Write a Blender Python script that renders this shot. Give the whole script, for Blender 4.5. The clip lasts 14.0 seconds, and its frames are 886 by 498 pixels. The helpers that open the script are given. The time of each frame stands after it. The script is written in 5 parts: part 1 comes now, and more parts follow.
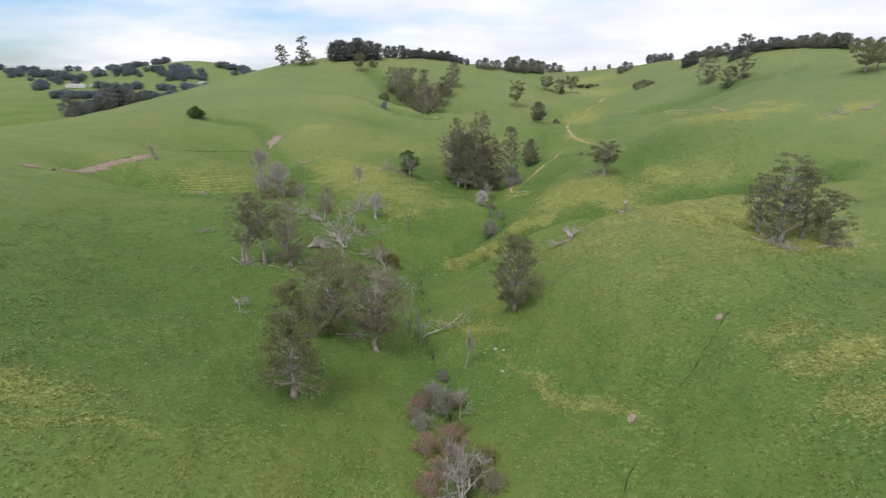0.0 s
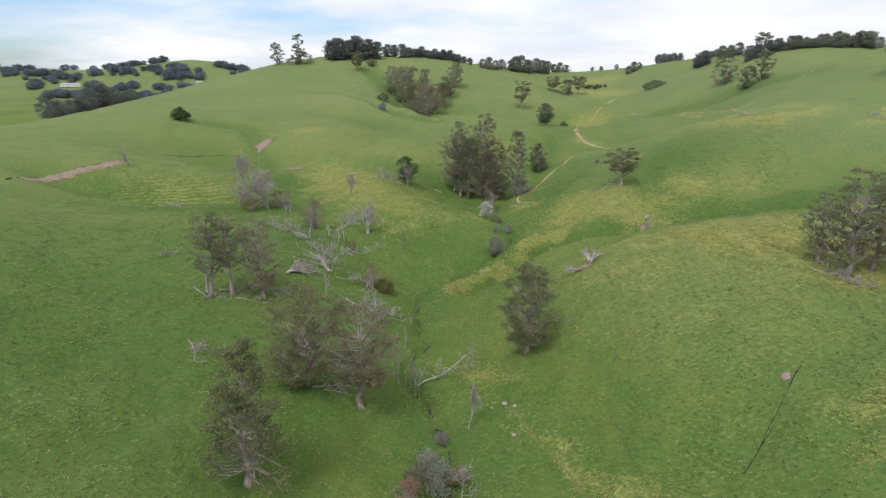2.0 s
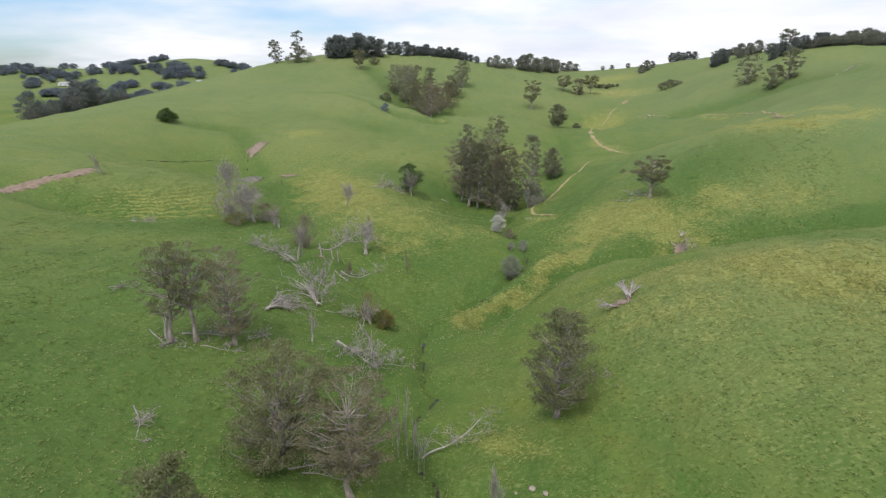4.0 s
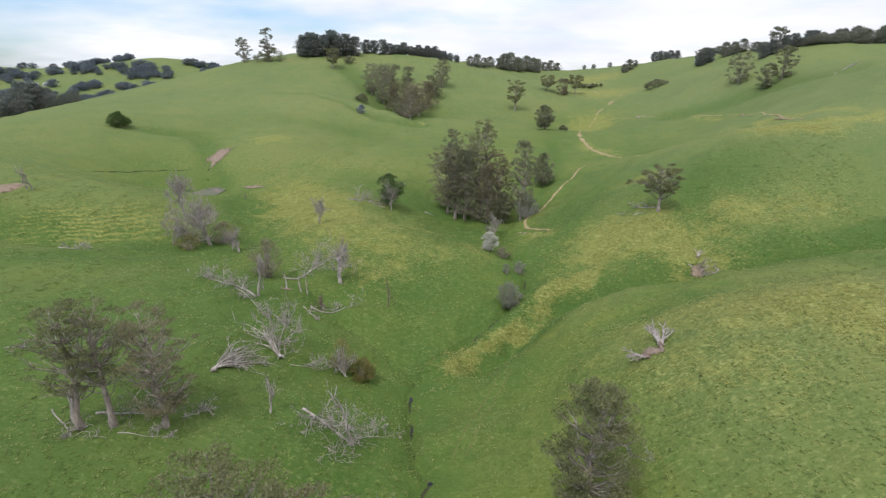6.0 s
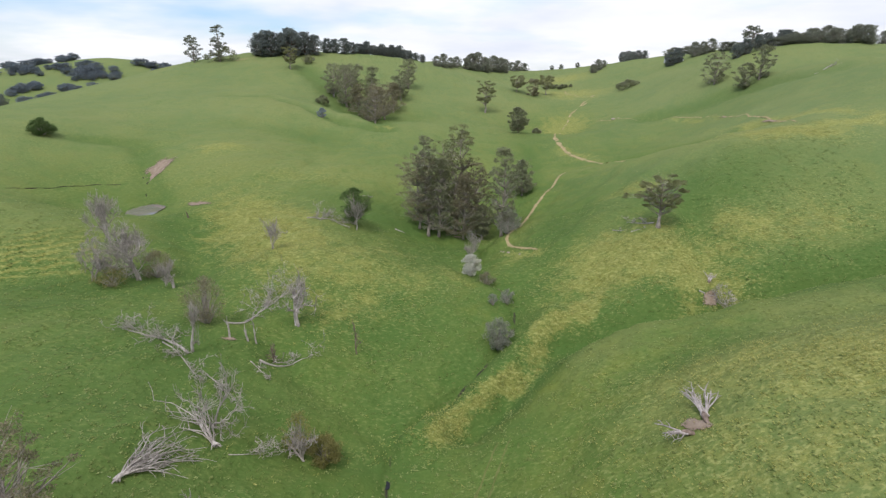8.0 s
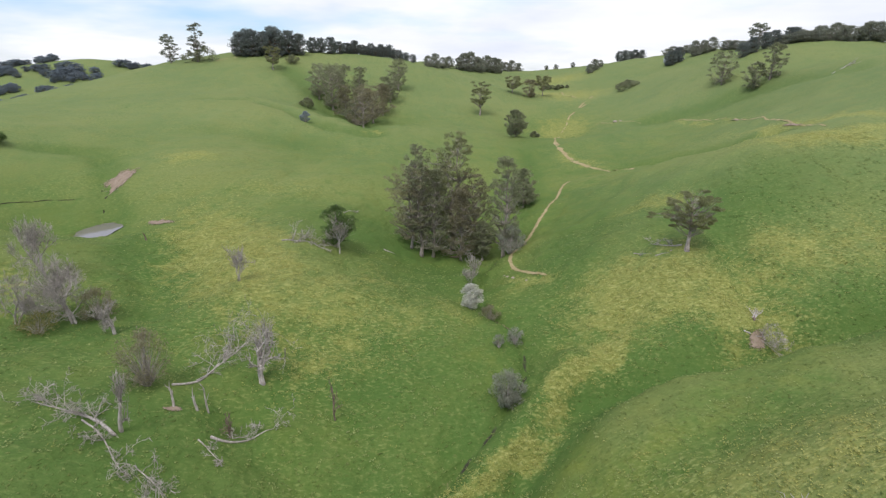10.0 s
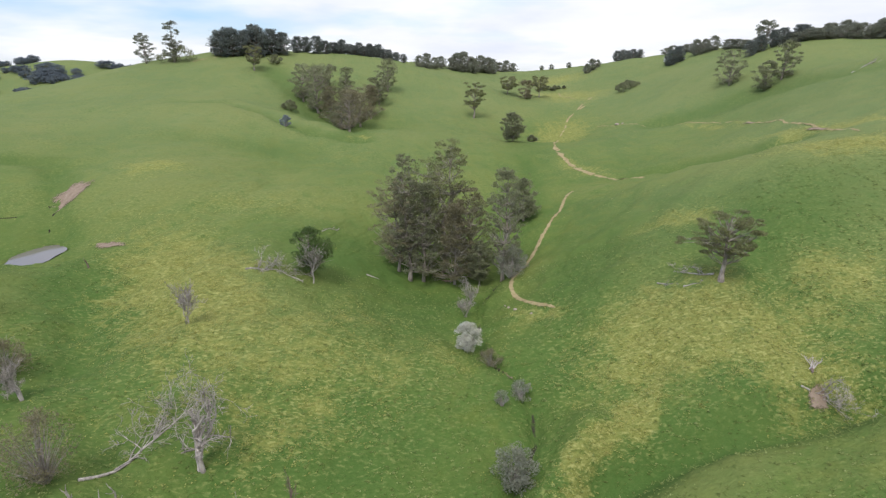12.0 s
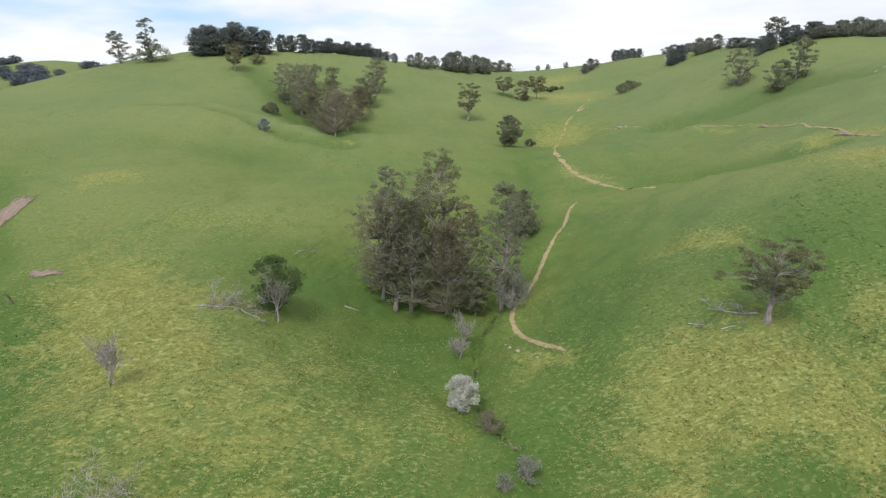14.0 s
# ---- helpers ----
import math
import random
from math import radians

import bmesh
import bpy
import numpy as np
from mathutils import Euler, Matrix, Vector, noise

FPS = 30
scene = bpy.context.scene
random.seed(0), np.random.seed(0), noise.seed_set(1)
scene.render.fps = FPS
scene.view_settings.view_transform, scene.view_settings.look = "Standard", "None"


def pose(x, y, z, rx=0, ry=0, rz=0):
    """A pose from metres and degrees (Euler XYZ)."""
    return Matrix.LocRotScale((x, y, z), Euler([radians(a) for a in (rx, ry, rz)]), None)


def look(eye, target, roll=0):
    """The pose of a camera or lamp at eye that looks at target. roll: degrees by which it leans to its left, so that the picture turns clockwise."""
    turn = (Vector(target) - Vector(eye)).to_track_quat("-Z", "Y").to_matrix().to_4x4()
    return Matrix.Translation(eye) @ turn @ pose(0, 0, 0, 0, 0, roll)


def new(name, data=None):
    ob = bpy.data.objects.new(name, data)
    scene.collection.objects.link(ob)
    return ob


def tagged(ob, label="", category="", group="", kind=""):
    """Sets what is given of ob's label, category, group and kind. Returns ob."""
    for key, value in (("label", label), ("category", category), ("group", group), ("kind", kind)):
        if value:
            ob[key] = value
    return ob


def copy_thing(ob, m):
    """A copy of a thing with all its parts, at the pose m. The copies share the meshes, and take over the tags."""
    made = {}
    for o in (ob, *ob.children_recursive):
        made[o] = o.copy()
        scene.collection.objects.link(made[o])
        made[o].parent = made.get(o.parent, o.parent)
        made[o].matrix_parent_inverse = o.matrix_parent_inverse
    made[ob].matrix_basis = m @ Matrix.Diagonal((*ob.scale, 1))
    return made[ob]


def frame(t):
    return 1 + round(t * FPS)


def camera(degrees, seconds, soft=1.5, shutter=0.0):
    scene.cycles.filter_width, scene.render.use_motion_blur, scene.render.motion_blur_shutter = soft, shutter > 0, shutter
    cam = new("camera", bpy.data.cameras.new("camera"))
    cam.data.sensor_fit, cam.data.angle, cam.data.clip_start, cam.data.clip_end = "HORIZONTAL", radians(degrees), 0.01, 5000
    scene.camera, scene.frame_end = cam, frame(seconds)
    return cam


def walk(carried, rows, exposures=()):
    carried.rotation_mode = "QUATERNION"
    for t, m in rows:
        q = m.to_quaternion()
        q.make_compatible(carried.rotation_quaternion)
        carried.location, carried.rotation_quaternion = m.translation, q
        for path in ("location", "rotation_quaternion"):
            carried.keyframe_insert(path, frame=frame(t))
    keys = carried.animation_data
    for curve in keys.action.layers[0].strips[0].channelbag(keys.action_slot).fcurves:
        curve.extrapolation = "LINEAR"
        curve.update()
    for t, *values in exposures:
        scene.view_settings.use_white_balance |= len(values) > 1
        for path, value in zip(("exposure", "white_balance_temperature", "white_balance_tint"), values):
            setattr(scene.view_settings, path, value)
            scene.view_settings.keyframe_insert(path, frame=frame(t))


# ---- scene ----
cam = camera(77.4, 14.0, soft=1.35)
METRES, EYE, TILT, LEAN, TURN = 150.0, 60.0, -17.2, 0.0, 0.0
ROWS = [
    (0.0, 0.0, 0.0, 0.0, -0.0, 0.0, -0.0),
    (0.5, 0.0021, 0.0339, 0.01, -0.06, -0.01, 0.0),
    (1.0, 0.0035, 0.0681, 0.0201, -0.04, -0.0, -0.04),
    (1.5, 0.0041, 0.1028, 0.0306, 0.07, 0.01, -0.12),
    (2.0, 0.0034, 0.1377, 0.0412, 0.2, 0.02, -0.21),
    (2.5, 0.0019, 0.173, 0.0518, 0.48, -0.01, -0.34),
    (3.0, 0.0001, 0.2084, 0.0625, 0.66, -0.03, -0.42),
    (5.5, -0.0159, 0.3845, 0.117, -0.44, -0.1, -0.02),
    (6.0, -0.0196, 0.4203, 0.128, -1.61, -0.09, 0.36),
    (6.5, -0.023, 0.456, 0.1389, -3.36, -0.09, 0.92),
    (7.0, -0.0262, 0.4915, 0.1498, -4.36, -0.09, 1.25),
    (7.5, -0.028, 0.5267, 0.1608, -4.81, -0.09, 1.41),
    (8.0, -0.029, 0.5616, 0.1717, -5.08, -0.08, 1.52),
    (10.5, -0.0177, 0.7296, 0.2247, -6.05, -0.04, 2.02),
    (11.0, -0.013, 0.7624, 0.2346, -6.17, -0.02, 2.1),
    (11.5, -0.0081, 0.7946, 0.2444, -6.36, -0.01, 2.18),
    (12.0, -0.0027, 0.8265, 0.2542, -6.56, -0.0, 2.27),
    (12.5, 0.0031, 0.8582, 0.2637, -6.73, -0.01, 2.36),
    (13.0, 0.0087, 0.8894, 0.2735, -6.9, -0.0, 2.42),
    (13.5, 0.0143, 0.9204, 0.2831, -7.03, 0.01, 2.45),
    (14.0, 0.0204, 0.9511, 0.2925, -7.09, 0.03, 2.5),
]
walk(cam, [(t, pose(0, 0, EYE, TILT, LEAN, TURN) @ pose(METRES * x, METRES * y, METRES * z, 90 + pitch, roll, yaw)) for t, x, y, z, yaw, pitch, roll in ROWS],
     exposures=[(0.0, 0.11), (14.0, 0.16)])

# ---- sky and sun ----
world = bpy.data.worlds.new("sky")
scene.world = world
world.use_nodes = True
wt = world.node_tree
wt.nodes.clear()
w_out, w_bg, w_sky = (wt.nodes.new(k) for k in ("ShaderNodeOutputWorld", "ShaderNodeBackground", "ShaderNodeTexSky"))
w_sky.sky_type, w_sky.sun_disc = "NISHITA", False
w_sky.sun_elevation, w_sky.sun_rotation = radians(57), radians(211)
w_bg.inputs["Strength"].default_value = 0.14


def wnode(kind, **ins):
    n = wt.nodes.new(kind)
    for k, v in ins.items():
        n.inputs[k.replace("_", " ")].default_value = v
    return n


# broken cloud, drawn out flat towards the horizon
w_co, w_sep, w_flat = wnode("ShaderNodeTexCoord"), wnode("ShaderNodeSeparateXYZ"), wnode("ShaderNodeCombineXYZ")
wt.links.new(w_co.outputs["Generated"], w_sep.inputs[0])
w_high = wnode("ShaderNodeMath")
w_high.operation = "MAXIMUM"
wt.links.new(w_sep.outputs[2], w_high.inputs[0])
w_high.inputs[1].default_value = 0.0
w_up = wnode("ShaderNodeMath")
w_up.operation = "ADD"
wt.links.new(w_high.outputs[0], w_up.inputs[0])
w_up.inputs[1].default_value = 0.16
for k in (0, 1):
    d = wnode("ShaderNodeMath")
    d.operation = "DIVIDE"
    wt.links.new(w_sep.outputs[k], d.inputs[0])
    wt.links.new(w_up.outputs[0], d.inputs[1])
    wt.links.new(d.outputs[0], w_flat.inputs[k])
w_noise = wnode("ShaderNodeTexNoise", Scale=0.55, Detail=5.0, Roughness=0.5)
wt.links.new(w_flat.outputs[0], w_noise.inputs["Vector"])
w_west, w_thick = wnode("ShaderNodeMath"), wnode("ShaderNodeMath")
w_west.operation, w_thick.operation = "MULTIPLY", "ADD"
wt.links.new(w_sep.outputs[0], w_west.inputs[0])
w_west.inputs[1].default_value = 0.22
wt.links.new(w_west.outputs[0], w_thick.inputs[0])
wt.links.new(w_noise.outputs["Fac"], w_thick.inputs[1])
w_cover = wnode("ShaderNodeMapRange", From_Min=0.30, From_Max=0.50, To_Min=0.0)
wt.links.new(w_thick.outputs[0], w_cover.inputs["Value"])
w_shade = wnode("ShaderNodeTexNoise", Scale=0.8, Detail=6.0)
wt.links.new(w_flat.outputs[0], w_shade.inputs["Vector"])
w_cloud = wnode("ShaderNodeMix")
w_cloud.data_type = "RGBA"
w_cloud.inputs[6].default_value, w_cloud.inputs[7].default_value = (5.3, 5.6, 6.4, 1), (6.7, 6.75, 7.0, 1)
w_soft = wnode("ShaderNodeMapRange", From_Min=0.35, From_Max=0.6)
wt.links.new(w_shade.outputs["Fac"], w_soft.inputs["Value"])
wt.links.new(w_soft.outputs[0], w_cloud.inputs[0])
w_mix = wnode("ShaderNodeMix")
w_mix.data_type = "RGBA"
wt.links.new(w_cover.outputs[0], w_mix.inputs[0])
w_clear = wnode("ShaderNodeMix")
w_clear.data_type, w_clear.blend_type = "RGBA", "MULTIPLY"
w_clear.inputs[0].default_value, w_clear.inputs[7].default_value = 1.0, (0.79, 0.92, 1.13, 1)
wt.links.new(w_sky.outputs[0], w_clear.inputs[6])
wt.links.new(w_clear.outputs[2], w_mix.inputs[6])
wt.links.new(w_cloud.outputs[2], w_mix.inputs[7])
# cloud is brighter overhead than low down
w_zenith = wnode("ShaderNodeMapRange", From_Min=0.05, From_Max=1.0, To_Min=1.0, To_Max=1.25)
wt.links.new(w_high.outputs[0], w_zenith.inputs["Value"])
w_lit = wnode("ShaderNodeVectorMath")
w_lit.operation = "SCALE"
wt.links.new(w_mix.outputs[2], w_lit.inputs[0])
wt.links.new(w_zenith.outputs[0], w_lit.inputs["Scale"])
wt.links.new(w_lit.outputs[0], w_bg.inputs[0])
wt.links.new(w_bg.outputs[0], w_out.inputs[0])
sun = new("sun", bpy.data.lights.new("sun", "SUN"))
sun.data.energy, sun.data.angle, sun.data.color = 2.3, radians(18), (1.0, 0.97, 0.93)
sun.matrix_world = look((-55, -90, 200), (0, 0, 40))

# ---- the lie of the land: swells and hollows (x, y, long radius, short radius, turn, height) ----
BASE = 35.0
# broad hills and ridges
HILLS = [
    (142, 957, 420, 233.2, 176, 18.1),
    (649, 553, 332.9, 189, 104, 28),
    (-72, 629, 127.7, 95.9, 53, 95.1),
    (444, 532, 293.2, 116.8, 146, 23.2),
    (-330, 63, 203.9, 161.2, 42, 23.3),
    (478, 313, 273.4, 106.7, 100, 19.2),
    (361, 302, 316, 89.4, 93, 19.3),
    (278, 588, 121, 55, 111, 18.5),
    (256, 217, 90, 69.2, 107, 18),
    (172, -9, 123.8, 74, 1, 10.8),
    (-138, 304, 126.4, 45.4, 118, 14.8),
    (228, 322, 78.5, 40.9, 19, 11.8),
    (-129, 45, 66.5, 53.7, 144, 9.2),
    (99, 544, 123.8, 30.9, 177, 6.6),
]
# broad valleys between them
BASINS = [
    (-502, 487, 317.6, 220.5, 95, -30.5),
    (357, 529, 111.7, 416.5, 74, -17.3),
    (113, -370, 168.2, 132, 150, -21.2),
    (-23, 104, 165.8, 76.1, 105, -33.8),
    (-42, -234, 171.7, 103.5, 31, -23.3),
    (-69, 654, 94.2, 69.3, 59, -51.1),
    (-32, -95, 120.8, 61.4, 13, -10.2),
    (204, 176, 88.4, 54.7, 10, -13.5),
    (40, 84, 88.5, 39, 118, -8.8),
    (-16, 537, 215, 17.1, 138, -1.6),
]
# spurs, knolls and shoulders
SPURS = [
    (240, 451, 45.8, 52.2, 38, 27.9),
    (95, 306, 40.9, 27.3, 143, 22),
    (-95, 87, 53.6, 34.4, 130, 7.5),
    (-23, 237, 117.9, 18.7, 118, 4.9),
    (-61, 403, 39.4, 24.6, 171, 9.7),
    (-34, 137, 20.8, 37.2, 37, 11.2),
    (-68, 318, 35.2, 18.5, 1, 10.6),
    (55, 153, 30.3, 20.1, 152, 10.3),
    (-34, 232, 49.5, 17.1, 78, 6.6),
    (215, 364, 27.1, 21.8, 109, 9.4),
    (44, 119, 23, 20.5, 1, 8.8),
    (62, 75, 30.4, 21.5, 153, 5.7),
    (-37, 78, 41.7, 17.8, 52, 3.2),
    (60, 294, 21.8, 19.6, 27, 3.8),
]
# side gullies and hollows
GULLIES = [
    (64, 303, 71.9, 27.2, 39, -15.3),
    (61, 329, 43.2, 36.6, 94, -18),
    (-113, 296, 41.6, 26.3, 53, -14.7),
    (-44, 274, 20, 124.1, 175, -5.8),
    (15, -10, 36.3, 52.1, 84, -6.5),
    (-6, 452, 37.4, 26.4, 177, -10.5),
    (119, 301, 28.1, 22.4, 170, -15),
    (113, 200, 40.6, 25.9, 27, -7.8),
    (99, 448, 30.2, 24.2, 64, -11.1),
    (13, 175, 27.7, 20.7, 51, -11.7),
    (14, 58, 46.2, 27.6, 83, -4.8),
    (-112, 197, 25.5, 29.5, 60, -7.3),
    (-14, 109, 20.7, 25.2, 46, -6.8),
    (23, 237, 39.8, 16.8, 116, -4.9),
    (-94, 272, 17.3, 15.2, 17, -8.1),
    (73, 193, 25.4, 13.7, 47, -3.9),
]
# folds and banks on the valley's flanks
FOLDS = [
    (-106, 207, 23, 6.5, 0, -5.6),
    (-74, 185, 18, 9, 0, 1.6),
    (-10, 202, 12, 10, 0, -2.0),
    (-3, 107, 17, 16, 0, -2.2),
    (-56, 240, 7, 15, 28, -2.6),
    (48, 172, 15, 7, 15, -4.0),
    (40, 186, 12, 4, 12, 1.2),
    (90, 152, 15, 12, 150, 3.8),
    (-60, 350, 28, 12, 0, 3.2),
    (-62, 318, 20, 10, 0, -2.6),
]
# far country, past the ridges; the first three rows are near banks shaped to fit the camera's view
FAR_HILLS_AND_BANKS = [
    (-81, 262, 9, 7, 0, -1.4),
    (64, 176, 27, 6, 6, 2.6),
    (-91, 263.5, 11, 2.2, 0, 0.9),
    (-485, 1170, 110, 85, 0, 38),
    (-720, 1190, 260, 110, 5, 22),
    (-1050, 1150, 260, 130, 170, 16),
    (-1500, 1250, 400, 260, 20, 60),
    (-900, 2200, 700, 400, 10, 40),
    (200, 2400, 900, 400, 0, 20),
    (1500, 1800, 700, 500, 0, 45),
    (900, -1500, 900, 500, 10, 40),
    (-900, -1300, 800, 500, 170, 45),
]


def swell(x, y, row):
    cx, cy, ra, rb, turn, h = row
    c, s = math.cos(radians(turn)), math.sin(radians(turn))
    u, v = ((x - cx) * c + (y - cy) * s) / ra, (-(x - cx) * s + (y - cy) * c) / rb
    return h * np.exp(-0.5 * (u * u + v * v))


def land(x, y):
    """Height of the open ground, without the creek's channel."""
    x, y = np.asarray(x, float), np.asarray(y, float)
    z = np.full(np.broadcast(x, y).shape, BASE)
    for row in HILLS + BASINS + SPURS + GULLIES + FOLDS + FAR_HILLS_AND_BANKS:
        z = z + swell(x, y, row)
    return z


# ---- creek, pond and what they cut into the ground ----
CREEK = [(9, 52), (5.5, 62.1), (4.3, 68.3), (2.0, 79.0), (1.5, 90.6), (1.6, 101.3), (-1.1, 108.2), (-2.7, 114.4), (-4.9, 116.2), (-6.9, 119.6), (-7.6, 122.9), (-5.2, 128.6), (-2.7, 133.6),
         (-4.9, 137.0), (-5.8, 144.4), (-6.3, 156), (-5.5, 165), (2.5, 175), (12.5, 185), (17.2, 192), (22.4, 200), (23.7, 207), (22.7, 216), (18.4, 222), (19.9, 236),
         (23.8, 253), (28.9, 261), (37, 277), (46, 298), (56, 322), (62, 345), (66, 370)]
POND = (-83.4, 268.8, 19.0, 5.0, 7.8)

# small steep-sided side gullies: depth, width, line
CREASES = [
    (4.2, 6.0, [(101, 331), (111, 329), (126, 318), (140, 306)]),
    (3.2, 8.0, [(150, 418), (172, 408), (192, 403), (201, 389), (207, 372), (213, 352)]),
    (2.8, 5.0, [(-92, 414), (-73, 418), (-52, 409), (-37, 396), (-22, 390), (-6, 385)]),
    (2.6, 8.0, [(-60, 496), (-34, 465), (-14, 425), (-8, 396)]),
]
CREASES += [
    (4.4, 4.6, [(8, 170), (17, 178), (26, 187), (39, 191), (51, 191), (71, 194), (89, 196), (111, 196), (140, 199)]),
    (1.8, 4.0, [(-130, 326), (-111, 332), (-99, 315), (-93, 296), (-87, 283)]),
    (2.4, 4.5, [(78, 232), (75, 218), (71, 206), (72, 197)]),
    (-1.7, 8.0, [(30, 177), (41, 178), (56, 182), (73, 186), (88, 187), (110, 186), (135, 188)]),
    (1.4, 3.5, [(-60, 236), (-52, 222), (-40, 200), (-22, 178), (-8, 168)]),
    (-2.6, 3.2, [(-3, 166), (6.5, 173.5), (15, 181.5), (24, 191), (30, 199)]),
]


def off_line(x, y, line):
    """Distance from a line on the plan, and how far along it the nearest point lies."""
    best, along, run = np.full(x.shape, 1e9), np.zeros(x.shape), 0.0
    for (ax, ay), (bx, by) in zip(line, line[1:]):
        dx, dy = bx - ax, by - ay
        k = np.clip(((x - ax) * dx + (y - ay) * dy) / (dx * dx + dy * dy), 0, 1)
        d = np.hypot(x - ax - k * dx, y - ay - k * dy)
        along = np.where(d < best, run + k * math.hypot(dx, dy), along)
        best = np.minimum(best, d)
        run += math.hypot(dx, dy)
    return best, along


WAVES = [(random.uniform(0, math.tau), random.uniform(0, math.tau), length, size) for length, size in
         ((23, 0.22), (17, 0.2), (11, 0.14), (7.3, 0.1), (5.1, 0.08), (3.7, 0.06), (29, 0.25), (4.3, 0.06), (8.9, 0.1), (13.7, 0.15))]


def surface(x, y):
    """Height of the ground as it is built: humps, the creek's channel and the pond's bed."""
    x, y = np.broadcast_arrays(np.asarray(x, float), np.asarray(y, float))
    z = land(x, y)
    for turn, shift, length, size in WAVES:
        z = z + size * np.sin((x * math.cos(turn) + y * math.sin(turn)) * math.tau / length + shift + 1.3 * np.sin((y * math.cos(turn) - x * math.sin(turn)) * 2.1 / length))
    d, along = off_line(x, y, CREEK)
    wander = 0.35 * np.sin(along * 0.9) + 0.25 * np.sin(along * 2.3 + 1)
    deep = 1.15 + 0.35 * np.sin(along * 0.21)
    deep = deep * np.clip((284 - y) / 20, 0, 1)
    z = z - deep * np.exp(-((d + wander * 0.5) / 0.95) ** 2 * 1.2) - 0.9 * np.exp(-(d / 4.0) ** 2)
    for depth, width, line in CREASES:
        d, along = off_line(x, y, line)
        z = z - depth * np.exp(-((d / width) ** 2))
    px, py, pz, pa, pb = POND
    r = np.hypot((x - px) / pa, (y - py) / pb)
    carved = np.where(r < 1.12, np.minimum(z, pz + (r - 1.12) * 5), np.maximum(z, pz + 0.35))
    return np.where(r < 1.75, z + (carved - z) * np.clip((1.75 - r) / 0.45, 0, 1), z)


def at(x, y):
    return float(surface(np.array([float(x)]), np.array([float(y)]))[0])


# ---- materials ----
def material(name, rough=0.9, spec=0.2):
    m = bpy.data.materials.new(name)
    m.use_nodes = True
    b = m.node_tree.nodes["Principled BSDF"]
    b.inputs["Roughness"].default_value, b.inputs["Specular IOR Level"].default_value = rough, spec
    return m, m.node_tree, b


def noise_tex(nt, scale, vec=None, detail=4.0, rough=0.55, stretch=None):
    n = nt.nodes.new("ShaderNodeTexNoise")
    n.inputs["Scale"].default_value, n.inputs["Detail"].default_value, n.inputs["Roughness"].default_value = scale, detail, rough
    if stretch:
        mp = nt.nodes.new("ShaderNodeMapping")
        mp.inputs["Scale"].default_value = stretch
        nt.links.new(vec, mp.inputs["Vector"])
        vec = mp.outputs[0]
    if vec is not None:
        nt.links.new(vec, n.inputs["Vector"])
    return n.outputs["Fac"]


def ramp(nt, fac, stops):
    r = nt.nodes.new("ShaderNodeValToRGB")
    els = r.color_ramp.elements
    while len(els) < len(stops):
        els.new(0.5)
    for e, (p, c) in zip(els, stops):
        e.position = p
        e.color = (*c, 1) if len(c) == 3 else c
    nt.links.new(fac, r.inputs[0])
    return r.outputs[0]


def grey(nt, fac, lo, hi):
    """fac spread over lo to hi, as a value from 0 to 1."""
    r = nt.nodes.new("ShaderNodeMapRange")
    r.inputs["From Min"].default_value, r.inputs["From Max"].default_value = lo, hi
    nt.links.new(fac, r.inputs["Value"])
    return r.outputs[0]


def maths(nt, op, a, b):
    n = nt.nodes.new("ShaderNodeMath")
    n.operation = op
    for sock, v in zip(n.inputs, (a, b)):
        if isinstance(v, (int, float)):
            sock.default_value = v
        else:
            nt.links.new(v, sock)
    return n.outputs[0]


def blend(nt, fac, a, b, kind="MIX"):
    n = nt.nodes.new("ShaderNodeMix")
    n.data_type, n.blend_type = "RGBA", kind
    for sock, v in ((n.inputs[0], fac), (n.inputs[6], a), (n.inputs[7], b)):
        if isinstance(v, (int, float)):
            sock.default_value = v
        elif isinstance(v, tuple):
            sock.default_value = (*v, 1)
        else:
            nt.links.new(v, sock)
    return n.outputs[2]


def bump(nt, bsdf, height, strength, distance, under=None):
    n = nt.nodes.new("ShaderNodeBump")
    n.inputs["Strength"].default_value, n.inputs["Distance"].default_value = strength, distance
    nt.links.new(height, n.inputs["Height"])
    if under is not None:
        nt.links.new(under, n.inputs["Normal"])
    if bsdf is not None:
        nt.links.new(n.outputs[0], bsdf.inputs["Normal"])
    return n.outputs[0]


def coords(nt, kind="Object"):
    return nt.nodes.new("ShaderNodeTexCoord").outputs[kind]


def attribute(nt, name):
    a = nt.nodes.new("ShaderNodeAttribute")
    a.attribute_name = name
    return a.outputs["Fac"]


